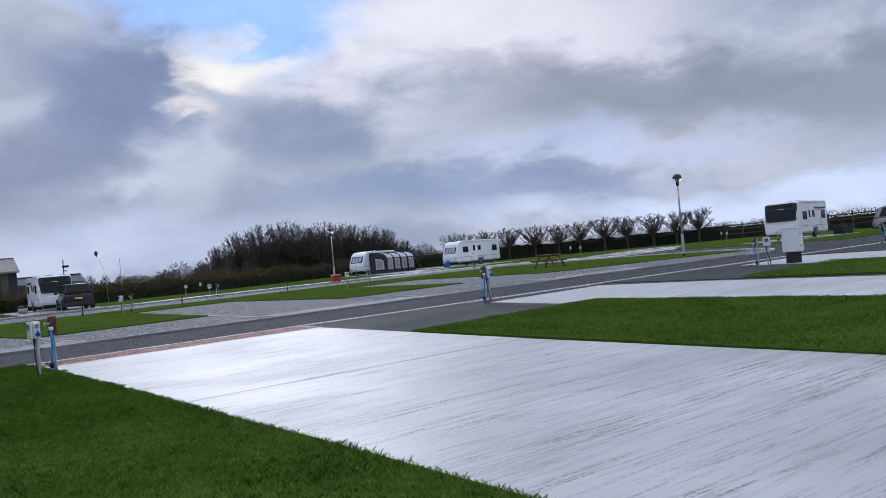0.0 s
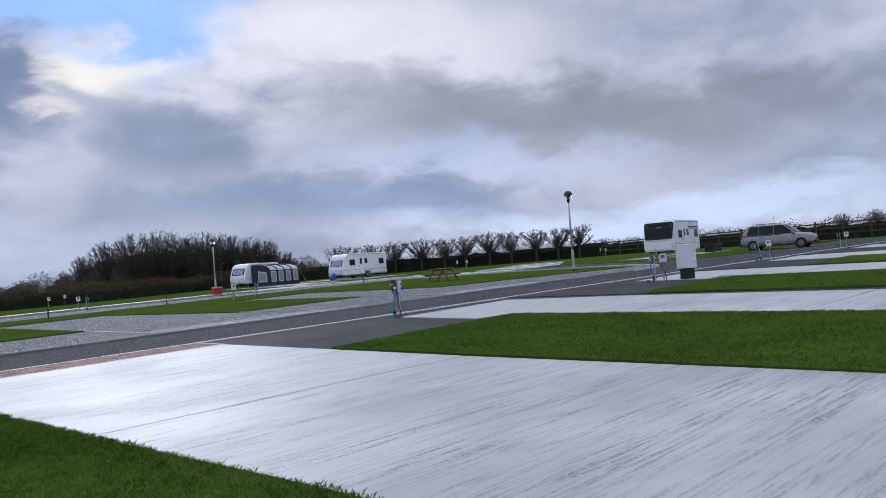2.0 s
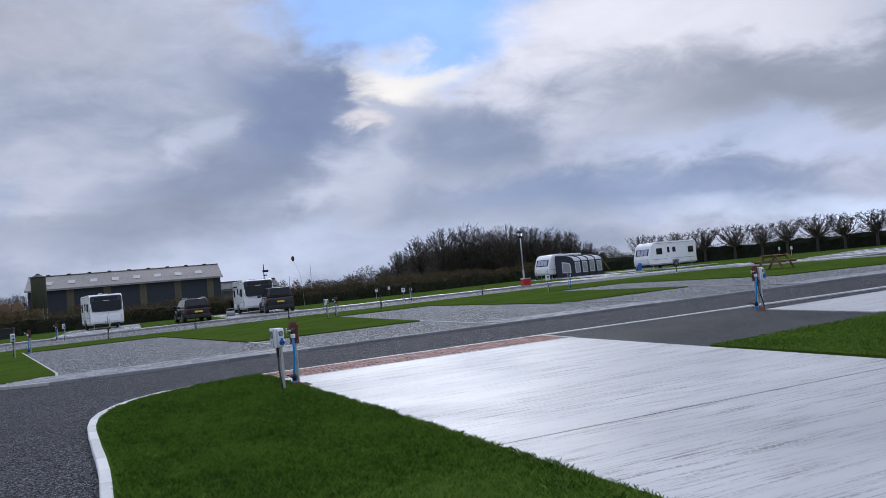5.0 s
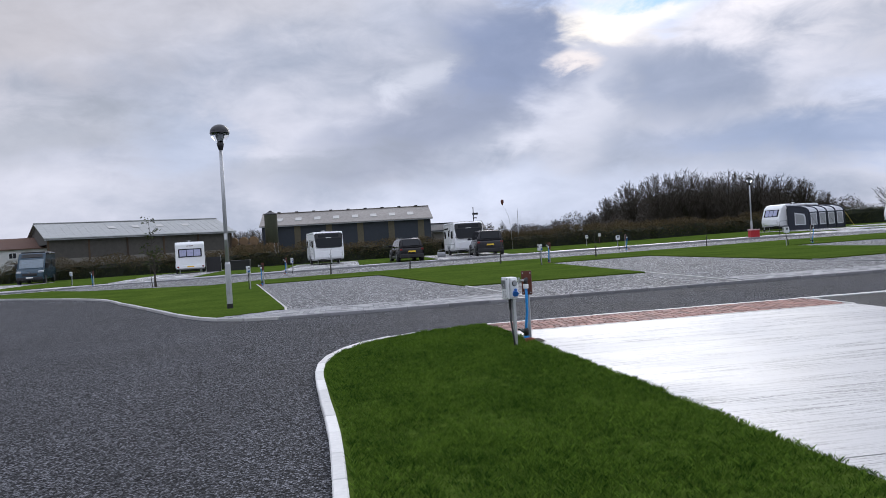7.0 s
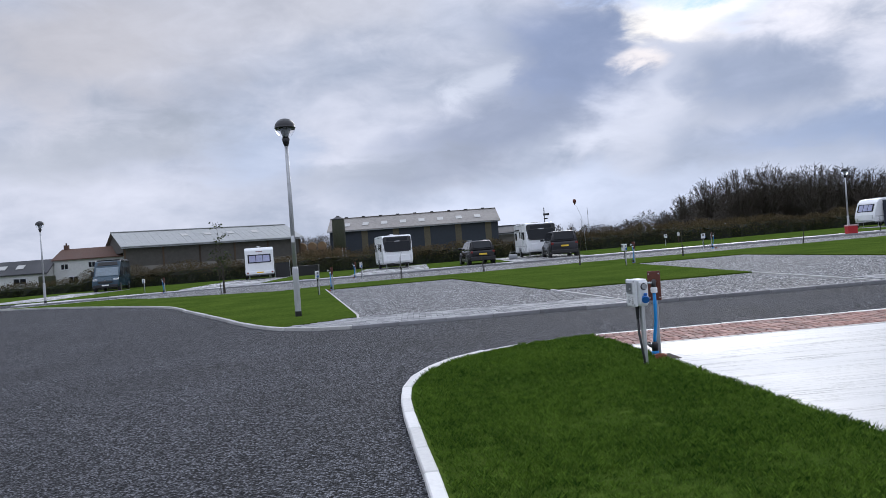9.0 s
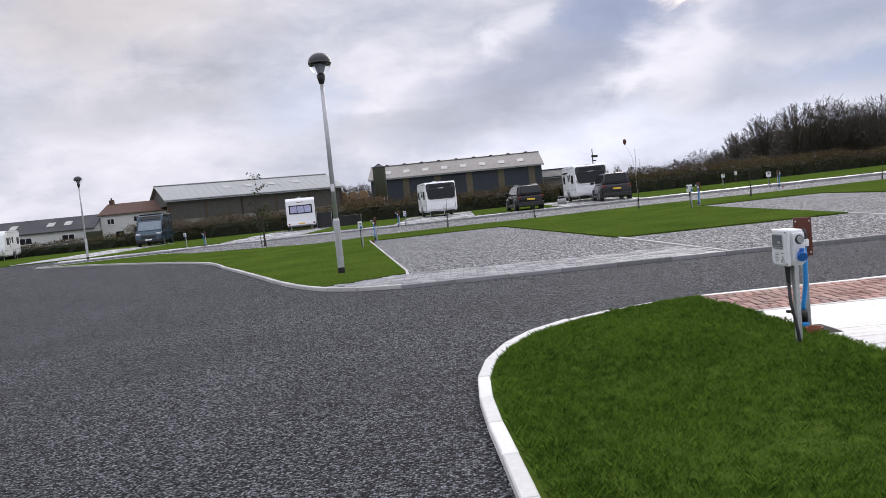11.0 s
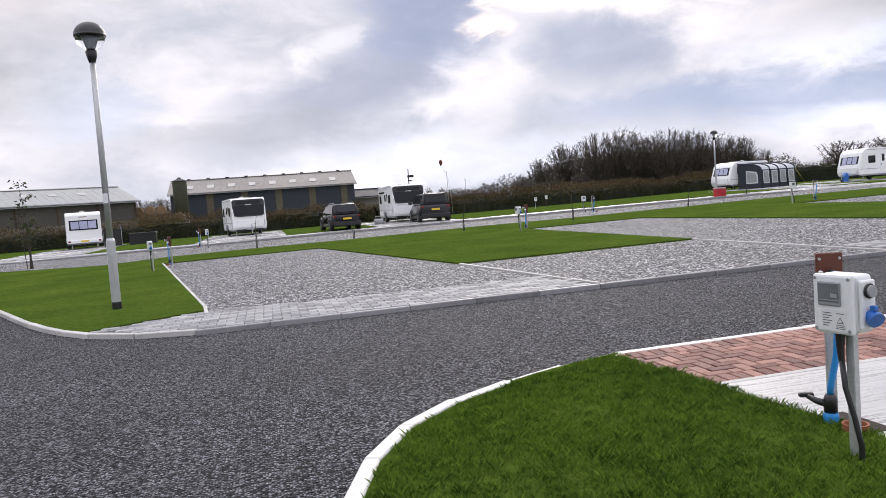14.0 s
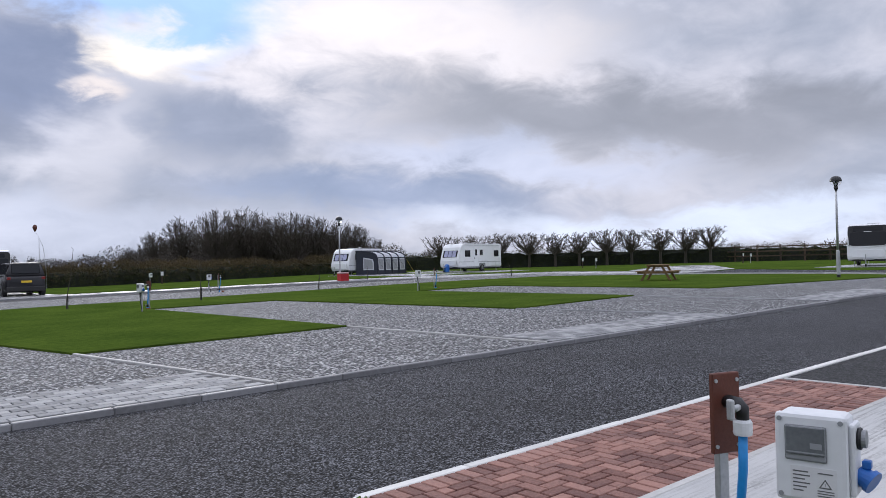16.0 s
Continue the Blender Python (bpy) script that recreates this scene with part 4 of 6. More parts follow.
def awning(x, y, rz, n=4, bay=1.05, depth=2.5, tall=2.35):
    """An air awning: dark walls with clear windows, a pale roof crossed by dark arched tubes. Its back lies on +y."""
    root = empty("air_awning", on_ground(x, y, rz), "navy air awning with pale roof and clear windows", "awning")
    prof = [(depth / 2, tall)] + [(depth / 2 - depth * math.sin(math.pi / 2 * k / 8) ** 1.15, tall * (1 - 0.27 * (k / 8) ** 2.2)) for k in range(1, 9)]
    half = n * bay / 2

    def strip(x0, x1, lift, k0, k1, thick=0.02):
        bm = bmesh.new()
        pts = [(a, b) for a, b in prof[k0:k1]]
        o = [[bm.verts.new((xx, a - q * 0.5, b + lift - q)) for a, b in pts] for xx, q in ((x0, 0), (x1, 0), (x1, thick), (x0, thick))]
        for u, v in ((0, 1), (1, 2), (2, 3), (3, 0)):
            for j in range(len(pts) - 1):
                bm.faces.new((o[u][j], o[v][j], o[v][j + 1], o[u][j + 1]))
        return bm

    part("roof", strip(-half, half, 0, 0, len(prof)), M_PALE_CLOTH, root, "pale grey cloth roof", smooth=True)
    for k in range(n + 1):
        xx = -half + k * bay
        part("air_beam", tube([(xx, a, b + 0.01) for a, b in prof] + [(xx, -depth / 2 - 0.08, 0.0)], 0.075, 10), M_NAVY, root, "dark inflated beam", smooth=True)
    zf, yf = prof[-1][1], prof[-1][0]
    for k in range(n):
        x0, x1 = -half + k * bay, -half + (k + 1) * bay
        wall = part("front_wall", prism([(yf, zf), (yf - 0.03, zf), (yf - 0.11, 0.02), (yf - 0.08, 0.02)], x0 + 0.05, x1 - 0.05, "x"), M_NAVY, root)
        part("window", prism([(yf - 0.04, zf - 0.10), (yf - 0.05, zf - 0.10), (yf - 0.10, 0.42), (yf - 0.09, 0.42)], x0 + 0.16, x1 - 0.16, "x"), M_PALE_CLOTH, wall, "clear window with a pale border")
        part("window_pane", prism([(yf - 0.05, zf - 0.17), (yf - 0.06, zf - 0.17), (yf - 0.105, 0.50), (yf - 0.095, 0.50)], x0 + 0.24, x1 - 0.24, "x"), M_GREY, wall)
    for s, nm in ((-1, "side_wall"), (1, "side_wall")):
        xx = s * half
        end = part(nm, prism([(depth / 2, 0.02), (depth / 2, tall)] + prof[1:] + [(yf - 0.08, 0.02)], xx - 0.02, xx + 0.02, "x"), M_NAVY, root)
        part("window", prism([(-depth * 0.36, 0.45), (-depth * 0.36, 1.15), (-depth * 0.30, 1.45), (0.35, 1.6), (0.35, 0.45)], xx - 0.03, xx + 0.03, "x"), M_PALE_CLOTH, end)
        part("window_pane", prism([(-depth * 0.31, 0.55), (-depth * 0.31, 1.1), (-depth * 0.26, 1.35), (0.25, 1.48), (0.25, 0.55)], xx - 0.036, xx + 0.036, "x"), M_GREY, end)
    for k in range(n + 1):
        xx = -half + k * bay
        part("guy_line", cyl((xx, yf - 0.02, zf), (xx, yf - 1.2, 0.0), 0.008, 5), M_PLATE_Y if k == n else M_BLACK, root)
    return root


awning(40.65, 55.9, heading(1, 0.24), 4, 1.05, 2.5, 2.2)


def loft(stations, bm=None):
    """A skin through rounded cross-sections: x, bottom, top, half width low, half width high, rounding."""
    own = bm or bmesh.new()
    rings = []
    for x, zb, zt, wb, wt, r in stations:
        pts = []
        for (cx, cz, a0) in ((wt - r, zt - r, 0), (-(wt - r), zt - r, 90), (-(wb - r), zb + r, 180), (wb - r, zb + r, 270)):
            for k in range(4):
                a = radians(a0 + 30 * k)
                pts.append((x, cx + r * math.cos(a), cz + r * math.sin(a)))
        rings.append([own.verts.new(p) for p in pts])
    for u, v in zip(rings, rings[1:]):
        for j in range(len(u)):
            own.faces.new((u[j], u[(j + 1) % len(u)], v[(j + 1) % len(u)], v[j]))
    own.faces.new(rings[0][::-1])
    own.faces.new(rings[-1])
    return own


def car(x, y, rz, name, label, paint, L=4.5, w=0.92, tall=1.65, belt=1.0, hood=1.02, nose=0.95, rear_rake=0.25, screen=0.75, bonnet=1.05, r=0.36, rails=True, category="car"):
    """A passenger car, its front along +x."""
    root = empty(name, on_ground(x, y, rz), label, category, "parked vehicles")
    h = L / 2
    part("body", loft([(-h, 0.42, belt * 0.86, w * 0.80, w * 0.78, 0.10), (-h + 0.10, 0.30, belt * 0.97, w * 0.95, w * 0.90, 0.14), (-h + 0.6, 0.24, belt, w, w * 0.95, 0.12),
                       (0, 0.22, belt, w, w * 0.95, 0.12), (h - bonnet - 0.1, 0.24, hood, w, w * 0.93, 0.14), (h - 0.45, 0.26, hood * 0.93, w * 0.98, w * 0.86, 0.16), (h - 0.12, 0.30, hood * 0.80, w * 0.88, w * 0.76, 0.16), (h, 0.38, hood * 0.64, w * 0.74, w * 0.68, 0.10)]), paint, root, smooth=True)
    g0, g1 = -h + 0.12, h - bonnet
    part("roof", loft([(g0, belt - 0.06, belt + 0.10, w * 0.90, w * 0.88, 0.06), (g0 + rear_rake, belt - 0.06, tall - 0.06, w * 0.92, w * 0.74, 0.09), (g0 + rear_rake + 0.4, belt - 0.06, tall, w * 0.92, w * 0.74, 0.10),
                       (g1 - screen - 0.3, belt - 0.06, tall - 0.01, w * 0.92, w * 0.74, 0.10), (g1 - screen, belt - 0.06, tall - 0.07, w * 0.91, w * 0.73, 0.09), (g1 + 0.05, belt - 0.06, belt + 0.04, w * 0.86, w * 0.82, 0.04)]), paint, root, smooth=True)
    zc, zh = (belt + tall) / 2 - 0.02, (tall - belt) * 0.5 - 0.075
    lean = math.degrees(math.atan2(w * 0.18, tall - belt))
    for s in (-1, 1):
        a, e = g0 + rear_rake * 0.5 + 0.12, g1 - 0.16
        cuts = (a, a + (e - a) * 0.27, a + (e - a) * 0.58, e)
        for k in range(3):
            x0, x1 = cuts[k] + 0.02, cuts[k + 1] - 0.02
            back = rear_rake * 0.6 if k == 0 else 0.0
            fore = screen * 0.80 if k == 2 else 0.0
            wn = part("side_window", prism([(x0, -zh), (x1, -zh), (x1 - fore, zh), (x0 + back, zh)], -0.012, 0.012, "y"), M_GLASS, root, "dark side window")
            wn.matrix_local = pose(0, s * (w * 0.845), zc, s * lean, 0, 0)
        part("sill", box(-h + 0.9, h - 1.1, min(s * w * 0.97, s * w * 1.01), max(s * w * 0.97, s * w * 1.01), 0.24, 0.36, 0.02, 1), M_BLACK, root)
        mr = part("door_mirror", box(g1 - 0.30, g1 - 0.12, min(s * w * 0.95, s * (w + 0.20)), max(s * w * 0.95, s * (w + 0.20)), belt + 0.02, belt + 0.17, 0.03, 2), paint, root)
        for k in (0.36, 0.62):
            part("door_handle", box(g0 + k * (g1 - g0), g0 + k * (g1 - g0) + 0.16, min(s * w * 0.95, s * w * 1.0), max(s * w * 0.95, s * w * 1.0), belt - 0.10, belt - 0.06, 0.01, 1), M_GREY, root)
        for wx in (-h + 0.88, h - 0.88):
            part("wheel_arch", cyl((wx, s * (w - 0.20), r), (wx, s * (w + 0.004), r), r + 0.045, 20), M_BLACK, root)
            wheel("wheel", wx, s * (w - 0.08), r, 0.22, root)
        part("tail_light", box(-h - 0.008, -h + 0.16, min(s * w * 0.72, s * w * 0.90), max(s * w * 0.72, s * w * 0.90), belt * 0.80, belt * 0.92, 0.015, 1), M_RED, root)
        hl = part("headlight", box(h - 0.42, h - 0.10, min(s * w * 0.50, s * w * 0.86), max(s * w * 0.50, s * w * 0.86), hood * 0.66, hood * 0.82, 0.04, 2), M_HEADLAMP, root)
        if rails:
            part("roof_rail", tube([(g0 + rear_rake + 0.3, s * w * 0.64, tall + 0.0), (g0 + rear_rake + 0.4, s * w * 0.64, tall + 0.06), (g1 - screen - 0.3, s * w * 0.64, tall + 0.05), (g1 - screen - 0.2, s * w * 0.64, tall - 0.02)], 0.018, 8), M_GREY, root)
    ra = math.degrees(math.atan2(rear_rake, tall - belt - 0.15))
    rw = part("rear_window", box(-0.012, 0.012, -w * 0.66, w * 0.66, -zh, zh + 0.02, 0.02, 1), M_GLASS, root, "dark rear window")
    rw.matrix_local = pose(g0 + rear_rake * 0.5 - 0.035, 0, zc + 0.02, 0, ra, 0)
    fa = math.degrees(math.atan2(screen, tall - belt - 0.12))
    fl = math.hypot(screen, tall - belt - 0.12) / 2 - 0.06
    fw = part("windscreen", box(-0.012, 0.012, -w * 0.70, w * 0.70, -fl, fl, 0.02, 1), M_GLASS, root)
    fw.matrix_local = pose(g1 - screen / 2 + 0.055, 0, (belt + tall) / 2 + 0.01, 0, -fa, 0)
    part("rear_bumper", box(-h - 0.05, -h + 0.12, -w * 0.90, w * 0.90, 0.30, 0.56, 0.05, 2), M_BLACK, root)
    part("number_plate", box(-h - 0.065, -h - 0.03, -0.26, 0.26, belt * 0.66, belt * 0.66 + 0.11), M_PLATE_Y, root, "yellow rear number plate")
    part("front_bumper", box(h - 0.18, h + 0.04, -w * 0.80, w * 0.80, 0.30, 0.48, 0.06, 2), M_BLACK, root)
    part("grille", box(h - 0.14, h + 0.005, -w * 0.40, w * 0.40, 0.50, 0.62, 0.02, 1), M_BLACK, root)
    return root


car(1.65, 45.2, heading(-0.12, 1), "sport_utility_car", "black sport utility car with roof rails, seen parked", M_CAR_DARK, 4.4, 0.93, 1.64, 1.02)
car(7.7, 46.0, heading(0.04, 1), "large_off_road_car", "dark grey boxy off-road car with yellow rear plate", M_CAR_GREY, 4.9, 1.02, 1.84, 1.16, 1.14, 1.0, 0.16, 0.62, 1.15, 0.39, False)
carrier = car(53.4, 9.0, heading(0.20, -1), "people_carrier", "silver people carrier with tinted windows and a roof aerial", M_SILVER, 4.95, 0.95, 1.80, 1.02, 1.10, 0.9, 0.40, 0.85, 1.12, 0.34)
part("aerial", cyl((-0.2, 0, 1.75), (-0.25, 0, 2.35), 0.012, 6), M_BLACK, carrier)


def camper_van(x, y, rz):
    root = empty("camper_van", on_ground(x, y, rz), "slate blue high-roof camper van with raised bonnet nose", "camper van", "parked vehicles")
    L, w, tall = 3.0, 1.02, 2.62
    side = [(-L, 0.40), (L - 0.08, 0.40), (L, 0.62), (L - 0.06, 1.02), (L - 0.85, 1.30), (L - 1.45, 2.18), (L - 1.75, tall - 0.06), (L - 2.2, tall), (-L + 0.12, tall), (-L, tall - 0.12)]
    part("body", prism(side, -w, w, "y", 0.08, 3), M_CAR_BLUE, root)
    ws = part("windscreen", box(-0.015, 0.015, -w + 0.12, w - 0.12, -0.50, 0.36, 0.03, 2), M_SCREEN, root, "windscreen with a pale sky reflection in its colour")
    ws.matrix_local = pose(L - 1.13, 0, 1.75, 0, -34, 0)
    top = part("cab_top", prism([(-0.80, -0.08), (0.80, -0.08), (0.74, 0.26), (-0.74, 0.26)], -0.02, 0.03, "x", 0.01, 1), M_BLACK, root, "black panel over the windscreen")
    top.matrix_local = pose(L - 1.50, 0, 2.27, 0, -32, 0)
    part("roof_cap", box(-L + 0.4, L - 2.0, -w + 0.12, w - 0.12, tall - 0.01, tall + 0.07, 0.02, 1), M_BLACK, root)
    for s in (-1, 1):
        a, b = sorted((s * (w - 0.01), s * (w + 0.014)))
        part("cab_window", prism([(L - 2.15, 1.38), (L - 1.05, 1.38), (L - 1.5, 2.02), (L - 2.15, 2.05)], a, b), M_GLASS, root)
        for x0, x1 in ((-0.3, 0.6), (-2.3, -1.1)):
            part("side_window", box(x0, x1, a, b, 1.45, 2.05, 0.03, 2), M_GLASS, root)
        wheel("wheel", L - 0.95, s * (w - 0.08), 0.36, 0.23, root)
        wheel("wheel", -L + 1.05, s * (w - 0.08), 0.36, 0.23, root)
        part("door_mirror", box(L - 1.3, L - 1.15, min(s * w, s * (w + 0.26)), max(s * w, s * (w + 0.26)), 1.35, 1.75, 0.04, 2), M_BLACK, root)
        part("headlight", box(L - 0.50, L - 0.04, min(s * w * 0.6, s * w * 0.94), max(s * w * 0.6, s * w * 0.94), 0.95, 1.12, 0.05, 2), M_HEADLAMP, root)
        part("fog_light", cyl((L - 0.05, s * 0.75, 0.55), (L + 0.015, s * 0.75, 0.55), 0.07), M_HEADLAMP, root)
    part("grille", box(L - 0.10, L + 0.02, -w * 0.55, w * 0.55, 0.72, 0.92, 0.03, 1), M_BLACK, root)
    part("badge", cyl((L + 0.0, 0, 0.98), (L + 0.03, 0, 0.98), 0.07, 16), M_ALLOY, root)
    part("bumper", box(L - 0.2, L + 0.05, -w * 0.95, w * 0.95, 0.38, 0.62, 0.06, 2), M_CAR_GREY, root)
    part("number_plate", box(L + 0.045, L + 0.065, -0.26, 0.26, 0.52, 0.63), M_PLATE_W, root)
    part("awning_case", box(-L + 0.6, L - 2.0, w - 0.02, w + 0.10, tall - 0.16, tall - 0.03, 0.02, 1), M_CAR_GREY, root)
    return root


camper_van(-28.9, 58.2, heading(0.20, -1))


# ---- site furniture ----
def picnic_table(x, y, rz):
    root = empty("picnic_table", on_ground(x, y, rz, 0.06), "pale brown timber picnic table with attached benches", "picnic table")
    for k in range(5):
        part("table_plank", box(-0.9, 0.9, -0.36 + k * 0.148, -0.36 + k * 0.148 + 0.138, 0.70, 0.75, 0.006, 1), M_WOOD, root)
    for s in (-1, 1):
        for k in range(2):
            y0 = s * 0.72 + (k - 1) * 0.145 + 0.005
            part("seat_plank", box(-0.9, 0.9, y0, y0 + 0.135, 0.40, 0.46, 0.006, 1), M_WOOD, root)
    for xx in (-0.62, 0.62):
        part("seat_beam", box(xx - 0.022, xx + 0.022, -0.84, 0.84, 0.33, 0.42, 0.004, 1), M_WOOD, root)
        part("top_beam", box(xx - 0.022, xx + 0.022, -0.36, 0.36, 0.62, 0.71, 0.004, 1), M_WOOD, root)
        for s in (-1, 1):
            part("leg", prism([(s * 0.60, 0.0), (s * 0.72, 0.0), (s * 0.33, 0.71), (s * 0.21, 0.71)], xx + 0.025, xx + 0.07, "x", 0.004, 1), M_WOOD, root)
    return root


picnic_table(28.6, 18.4, 20)

cab = empty("service_cabinet", on_ground(21.3, -0.85, -54, 0.02), "light grey service cabinet on a black plinth", "cabinet")
part("plinth", box(-0.22, 0.22, -0.14, 0.14, 0, 0.36, 0.01, 1), M_BLACK, cab)
part("body", box(-0.30, 0.30, -0.17, 0.17, 0.36, 1.12, 0.015, 2), M_WHITE, cab)
part("door", box(-0.27, 0.27, -0.182, -0.165, 0.39, 1.09, 0.008, 1), M_WHITE, cab)
part("roof", box(-0.32, 0.32, -0.19, 0.19, 1.11, 1.15, 0.01, 1), M_WHITE, cab)
for zz in (0.55, 0.92):
    part("lock", cyl((0.22, -0.182, zz), (0.22, -0.19, zz), 0.02), M_BLACK, cab)

cool = empty("red_container", on_ground(26.3, 41.2), "red box with a pale lid beside the lamp column", "box")
part("body", box(-0.32, 0.32, -0.25, 0.25, 0.03, 0.55, 0.04, 2), mat("red_plastic", (0.42, 0.015, 0.02), 0.4, 0, 0.1, 4), cool)
part("lid", box(-0.34, 0.34, -0.27, 0.27, 0.55, 0.63, 0.03, 2), mat("pale_pink_lid", (0.55, 0.35, 0.36), 0.4, 0, 0.1, 4), cool)

dark = empty("storage_box", on_ground(-11.5, 54.0), "black storage chest beside a caravan", "chest")
part("body", box(-0.9, 0.9, -0.4, 0.4, 0, 0.75, 0.03, 2), M_BLACK, dark)
part("lid", box(-0.93, 0.93, -0.43, 0.43, 0.75, 0.83, 0.02, 1), M_BLACK, dark)
brd = empty("windbreak", on_ground(-13.6, 54.4), "dark windbreak panel beside a caravan", "windbreak")
part("panel", box(-0.6, 0.6, -0.02, 0.02, 0.05, 1.25, 0.01, 1), M_BLACK, brd)
for s in (-0.6, 0.6):
    part("pole", cyl((s, 0, -0.05), (s, 0, 1.4), 0.02), M_STEEL, brd)
step = empty("storage_box", on_ground(57.4, 16.0), "black storage box beside a caravan", "box")
part("body", box(-0.7, 0.7, -0.4, 0.4, 0, 0.6, 0.03, 2), M_BLACK, step)
part("lid", box(-0.72, 0.72, -0.42, 0.42, 0.6, 0.66, 0.02, 1), M_BLACK, step)
car_aerial = empty("water_carrier", on_ground(4.6, 48.3), "pale water carrier standing by a caravan", "water carrier")
part("drum", cyl((-0.3, 0, 0.22), (0.3, 0, 0.22), 0.22, 18), M_GREY, car_aerial)
part("handle", tube([(-0.28, 0, 0.22), (-0.28, -0.5, 0.6), (0.28, -0.5, 0.6), (0.28, 0, 0.22)], 0.015, 8), M_STEEL, car_aerial)


def marker(x, y):
    """A low number post."""
    root = empty("marker_post", on_ground(x, y), "short post with a white pitch number plate", "marker post", "pitch markers")
    part("post", box(-0.04, 0.04, -0.04, 0.04, -0.05, 0.75, 0.006, 1), M_FENCE, root)
    part("plate", box(-0.11, 0.11, -0.055, -0.04, 0.68, 0.98, 0.004, 1), M_LABEL, root)


for x, y in [(54.6, 43.0), (67.0, 33.5), (20.2, 57.0)]:
    marker(x, y)


# ---- trees ----
def brush(rng, tall, wide, stems=64, shoots=15, fork=0.05, flat=False, spread=0.65):
    """A bare tree whose many stems sweep up from a low fork into a crown of fine upright twigs."""
    out = [(Vector((0, 0, -0.2)), Vector((0, 0, tall * fork + 0.2)), 0.17, 0)]
    foot = Vector((0, 0, tall * fork))
    for i in range(stems):
        a, r = rng.uniform(0, 2 * math.pi), math.sqrt(rng.random()) * wide
        dome = 0.94 if flat and rng.random() < 0.5 else 0.40 + 0.60 * math.sqrt(max(0.0, 1 - (r / wide) ** 2.6))
        if flat:
            dome = max(dome, rng.uniform(0.52, 0.8))
        tip = Vector((math.cos(a) * r, math.sin(a) * r, tall * dome * rng.uniform(0.90, 1.0)))
        bow = 0.28 if flat else 0.16
        bend = Vector((rng.gauss(0, bow), rng.gauss(0, bow), rng.gauss(0, bow * 0.5)))
        pts = []
        for k in range(7):
            f = k / 6
            pts.append(Vector((tip.x * f ** 1.15, tip.y * f ** 1.15, foot.z + (tip.z - foot.z) * f ** 0.92)) + bend * math.sin(math.pi * f))
        for k in range(6):
            out.append((pts[k], pts[k + 1], 0.055 * (1 - k / 7.5), 1 if k < 3 else 2))
        for _ in range(shoots):
            k = rng.randint(1, 5)
            p = pts[k].lerp(pts[k + 1], rng.random())
            d = (pts[k + 1] - pts[k]).normalized() + Vector((rng.gauss(0, spread), rng.gauss(0, spread), rng.gauss(0.05, spread * 0.7)))
            q = p + d.normalized() * tall * rng.uniform(0.04, 0.10)
            if flat:
                q.z = min(q.z, tall * rng.uniform(0.95, 1.0))
            out.append((p, q, 0.015, 3))
            for _e in range(3):
                s_ = p.lerp(q, rng.uniform(0.3, 0.9))
                e_ = s_ + (d + Vector((rng.gauss(0, 0.5), rng.gauss(0, 0.5), rng.gauss(0.2, 0.3)))).normalized() * tall * rng.uniform(0.03, 0.06)
                if flat:
                    e_.z = min(e_.z, tall * 1.01)
                out.append((s_, e_, 0.011, 4))
    return out


def limbs_mesh(limbs, seg=5, least=0.0):
    """Tapered bars for limbs, joined."""
    vs, fs = [], []
    for p, q, r, lv in limbs:
        d = (q - p)
        if d.length < 1e-4:
            continue
        d.normalize()
        a = d.cross(Vector((0.3, 0.2, 1))).normalized()
        b = d.cross(a)
        n = seg if lv < 2 else 3
        i0 = len(vs)
        for c, rr in ((p, max(r, least)), (q, max(r * 0.72, least))):
            for j in range(n):
                vs.append(c + (a * math.cos(2 * math.pi * j / n) + b * math.sin(2 * math.pi * j / n)) * rr)
        for j in range(n):
            fs.append((i0 + j, i0 + (j + 1) % n, i0 + n + (j + 1) % n, i0 + n + j))
    return vs, fs


def raw(name, vs, fs, material, parent=None, smooth=False):
    me = bpy.data.meshes.new(name)
    me.from_pydata([tuple(v) for v in vs], [], fs)
    me.materials.append(material)
    if smooth:
        for p in me.polygons:
            p.use_smooth = True
    ob = new(name, me)
    if parent:
        ob.parent = parent
    return ob


def bare_tree(seed, label, name, group, **kw):
    root = empty(name, Matrix.Identity(4), label, "tree", group)
    limbs = brush(random.Random(seed), **kw)
    raw("trunk", *limbs_mesh([l for l in limbs if l[3] == 0], 8), M_BARK, root, True)
    raw("crown", *limbs_mesh([l for l in limbs if l[3] > 0], 5, 0.008), M_TWIG, root)
    return root


def plant_tree(src, x, y, rz, s):
    return copy_thing(src, on_ground(x, y, rz) @ Matrix.Diagonal((s, s, s, 1)))


kinds = [bare_tree(11 + k, "bare winter tree with stems sweeping up to a round crown", "bare_tree", "bare winter trees", tall=7.6, wide=(3.0, 2.6, 3.3, 2.3)[k], stems=(74, 64, 80, 58)[k], shoots=26) for k in range(4)]
for k, t in enumerate(kinds):
    t.matrix_world = on_ground(44 + k * 7, 97 + k * 2, k * 40) @ Matrix.Diagonal((0.8, 0.8, 0.8, 1))
rng = random.Random(5)
# the wood: a mound of crowns, bearing and height of the crown line, thinning toward both ends
RISE = [(16.0, 1.8), (17.5, 3.4), (19.0, 5.7), (20.9, 7.9), (22.8, 8.6), (24.6, 8.1), (26.4, 8.0), (27.8, 7.6), (29.2, 6.9), (30.8, 6.2), (32.6, 4.2), (34.0, 2.8)]


def rise(az):
    return float(np.interp(az, [a for a, _ in RISE], [h for _, h in RISE]))


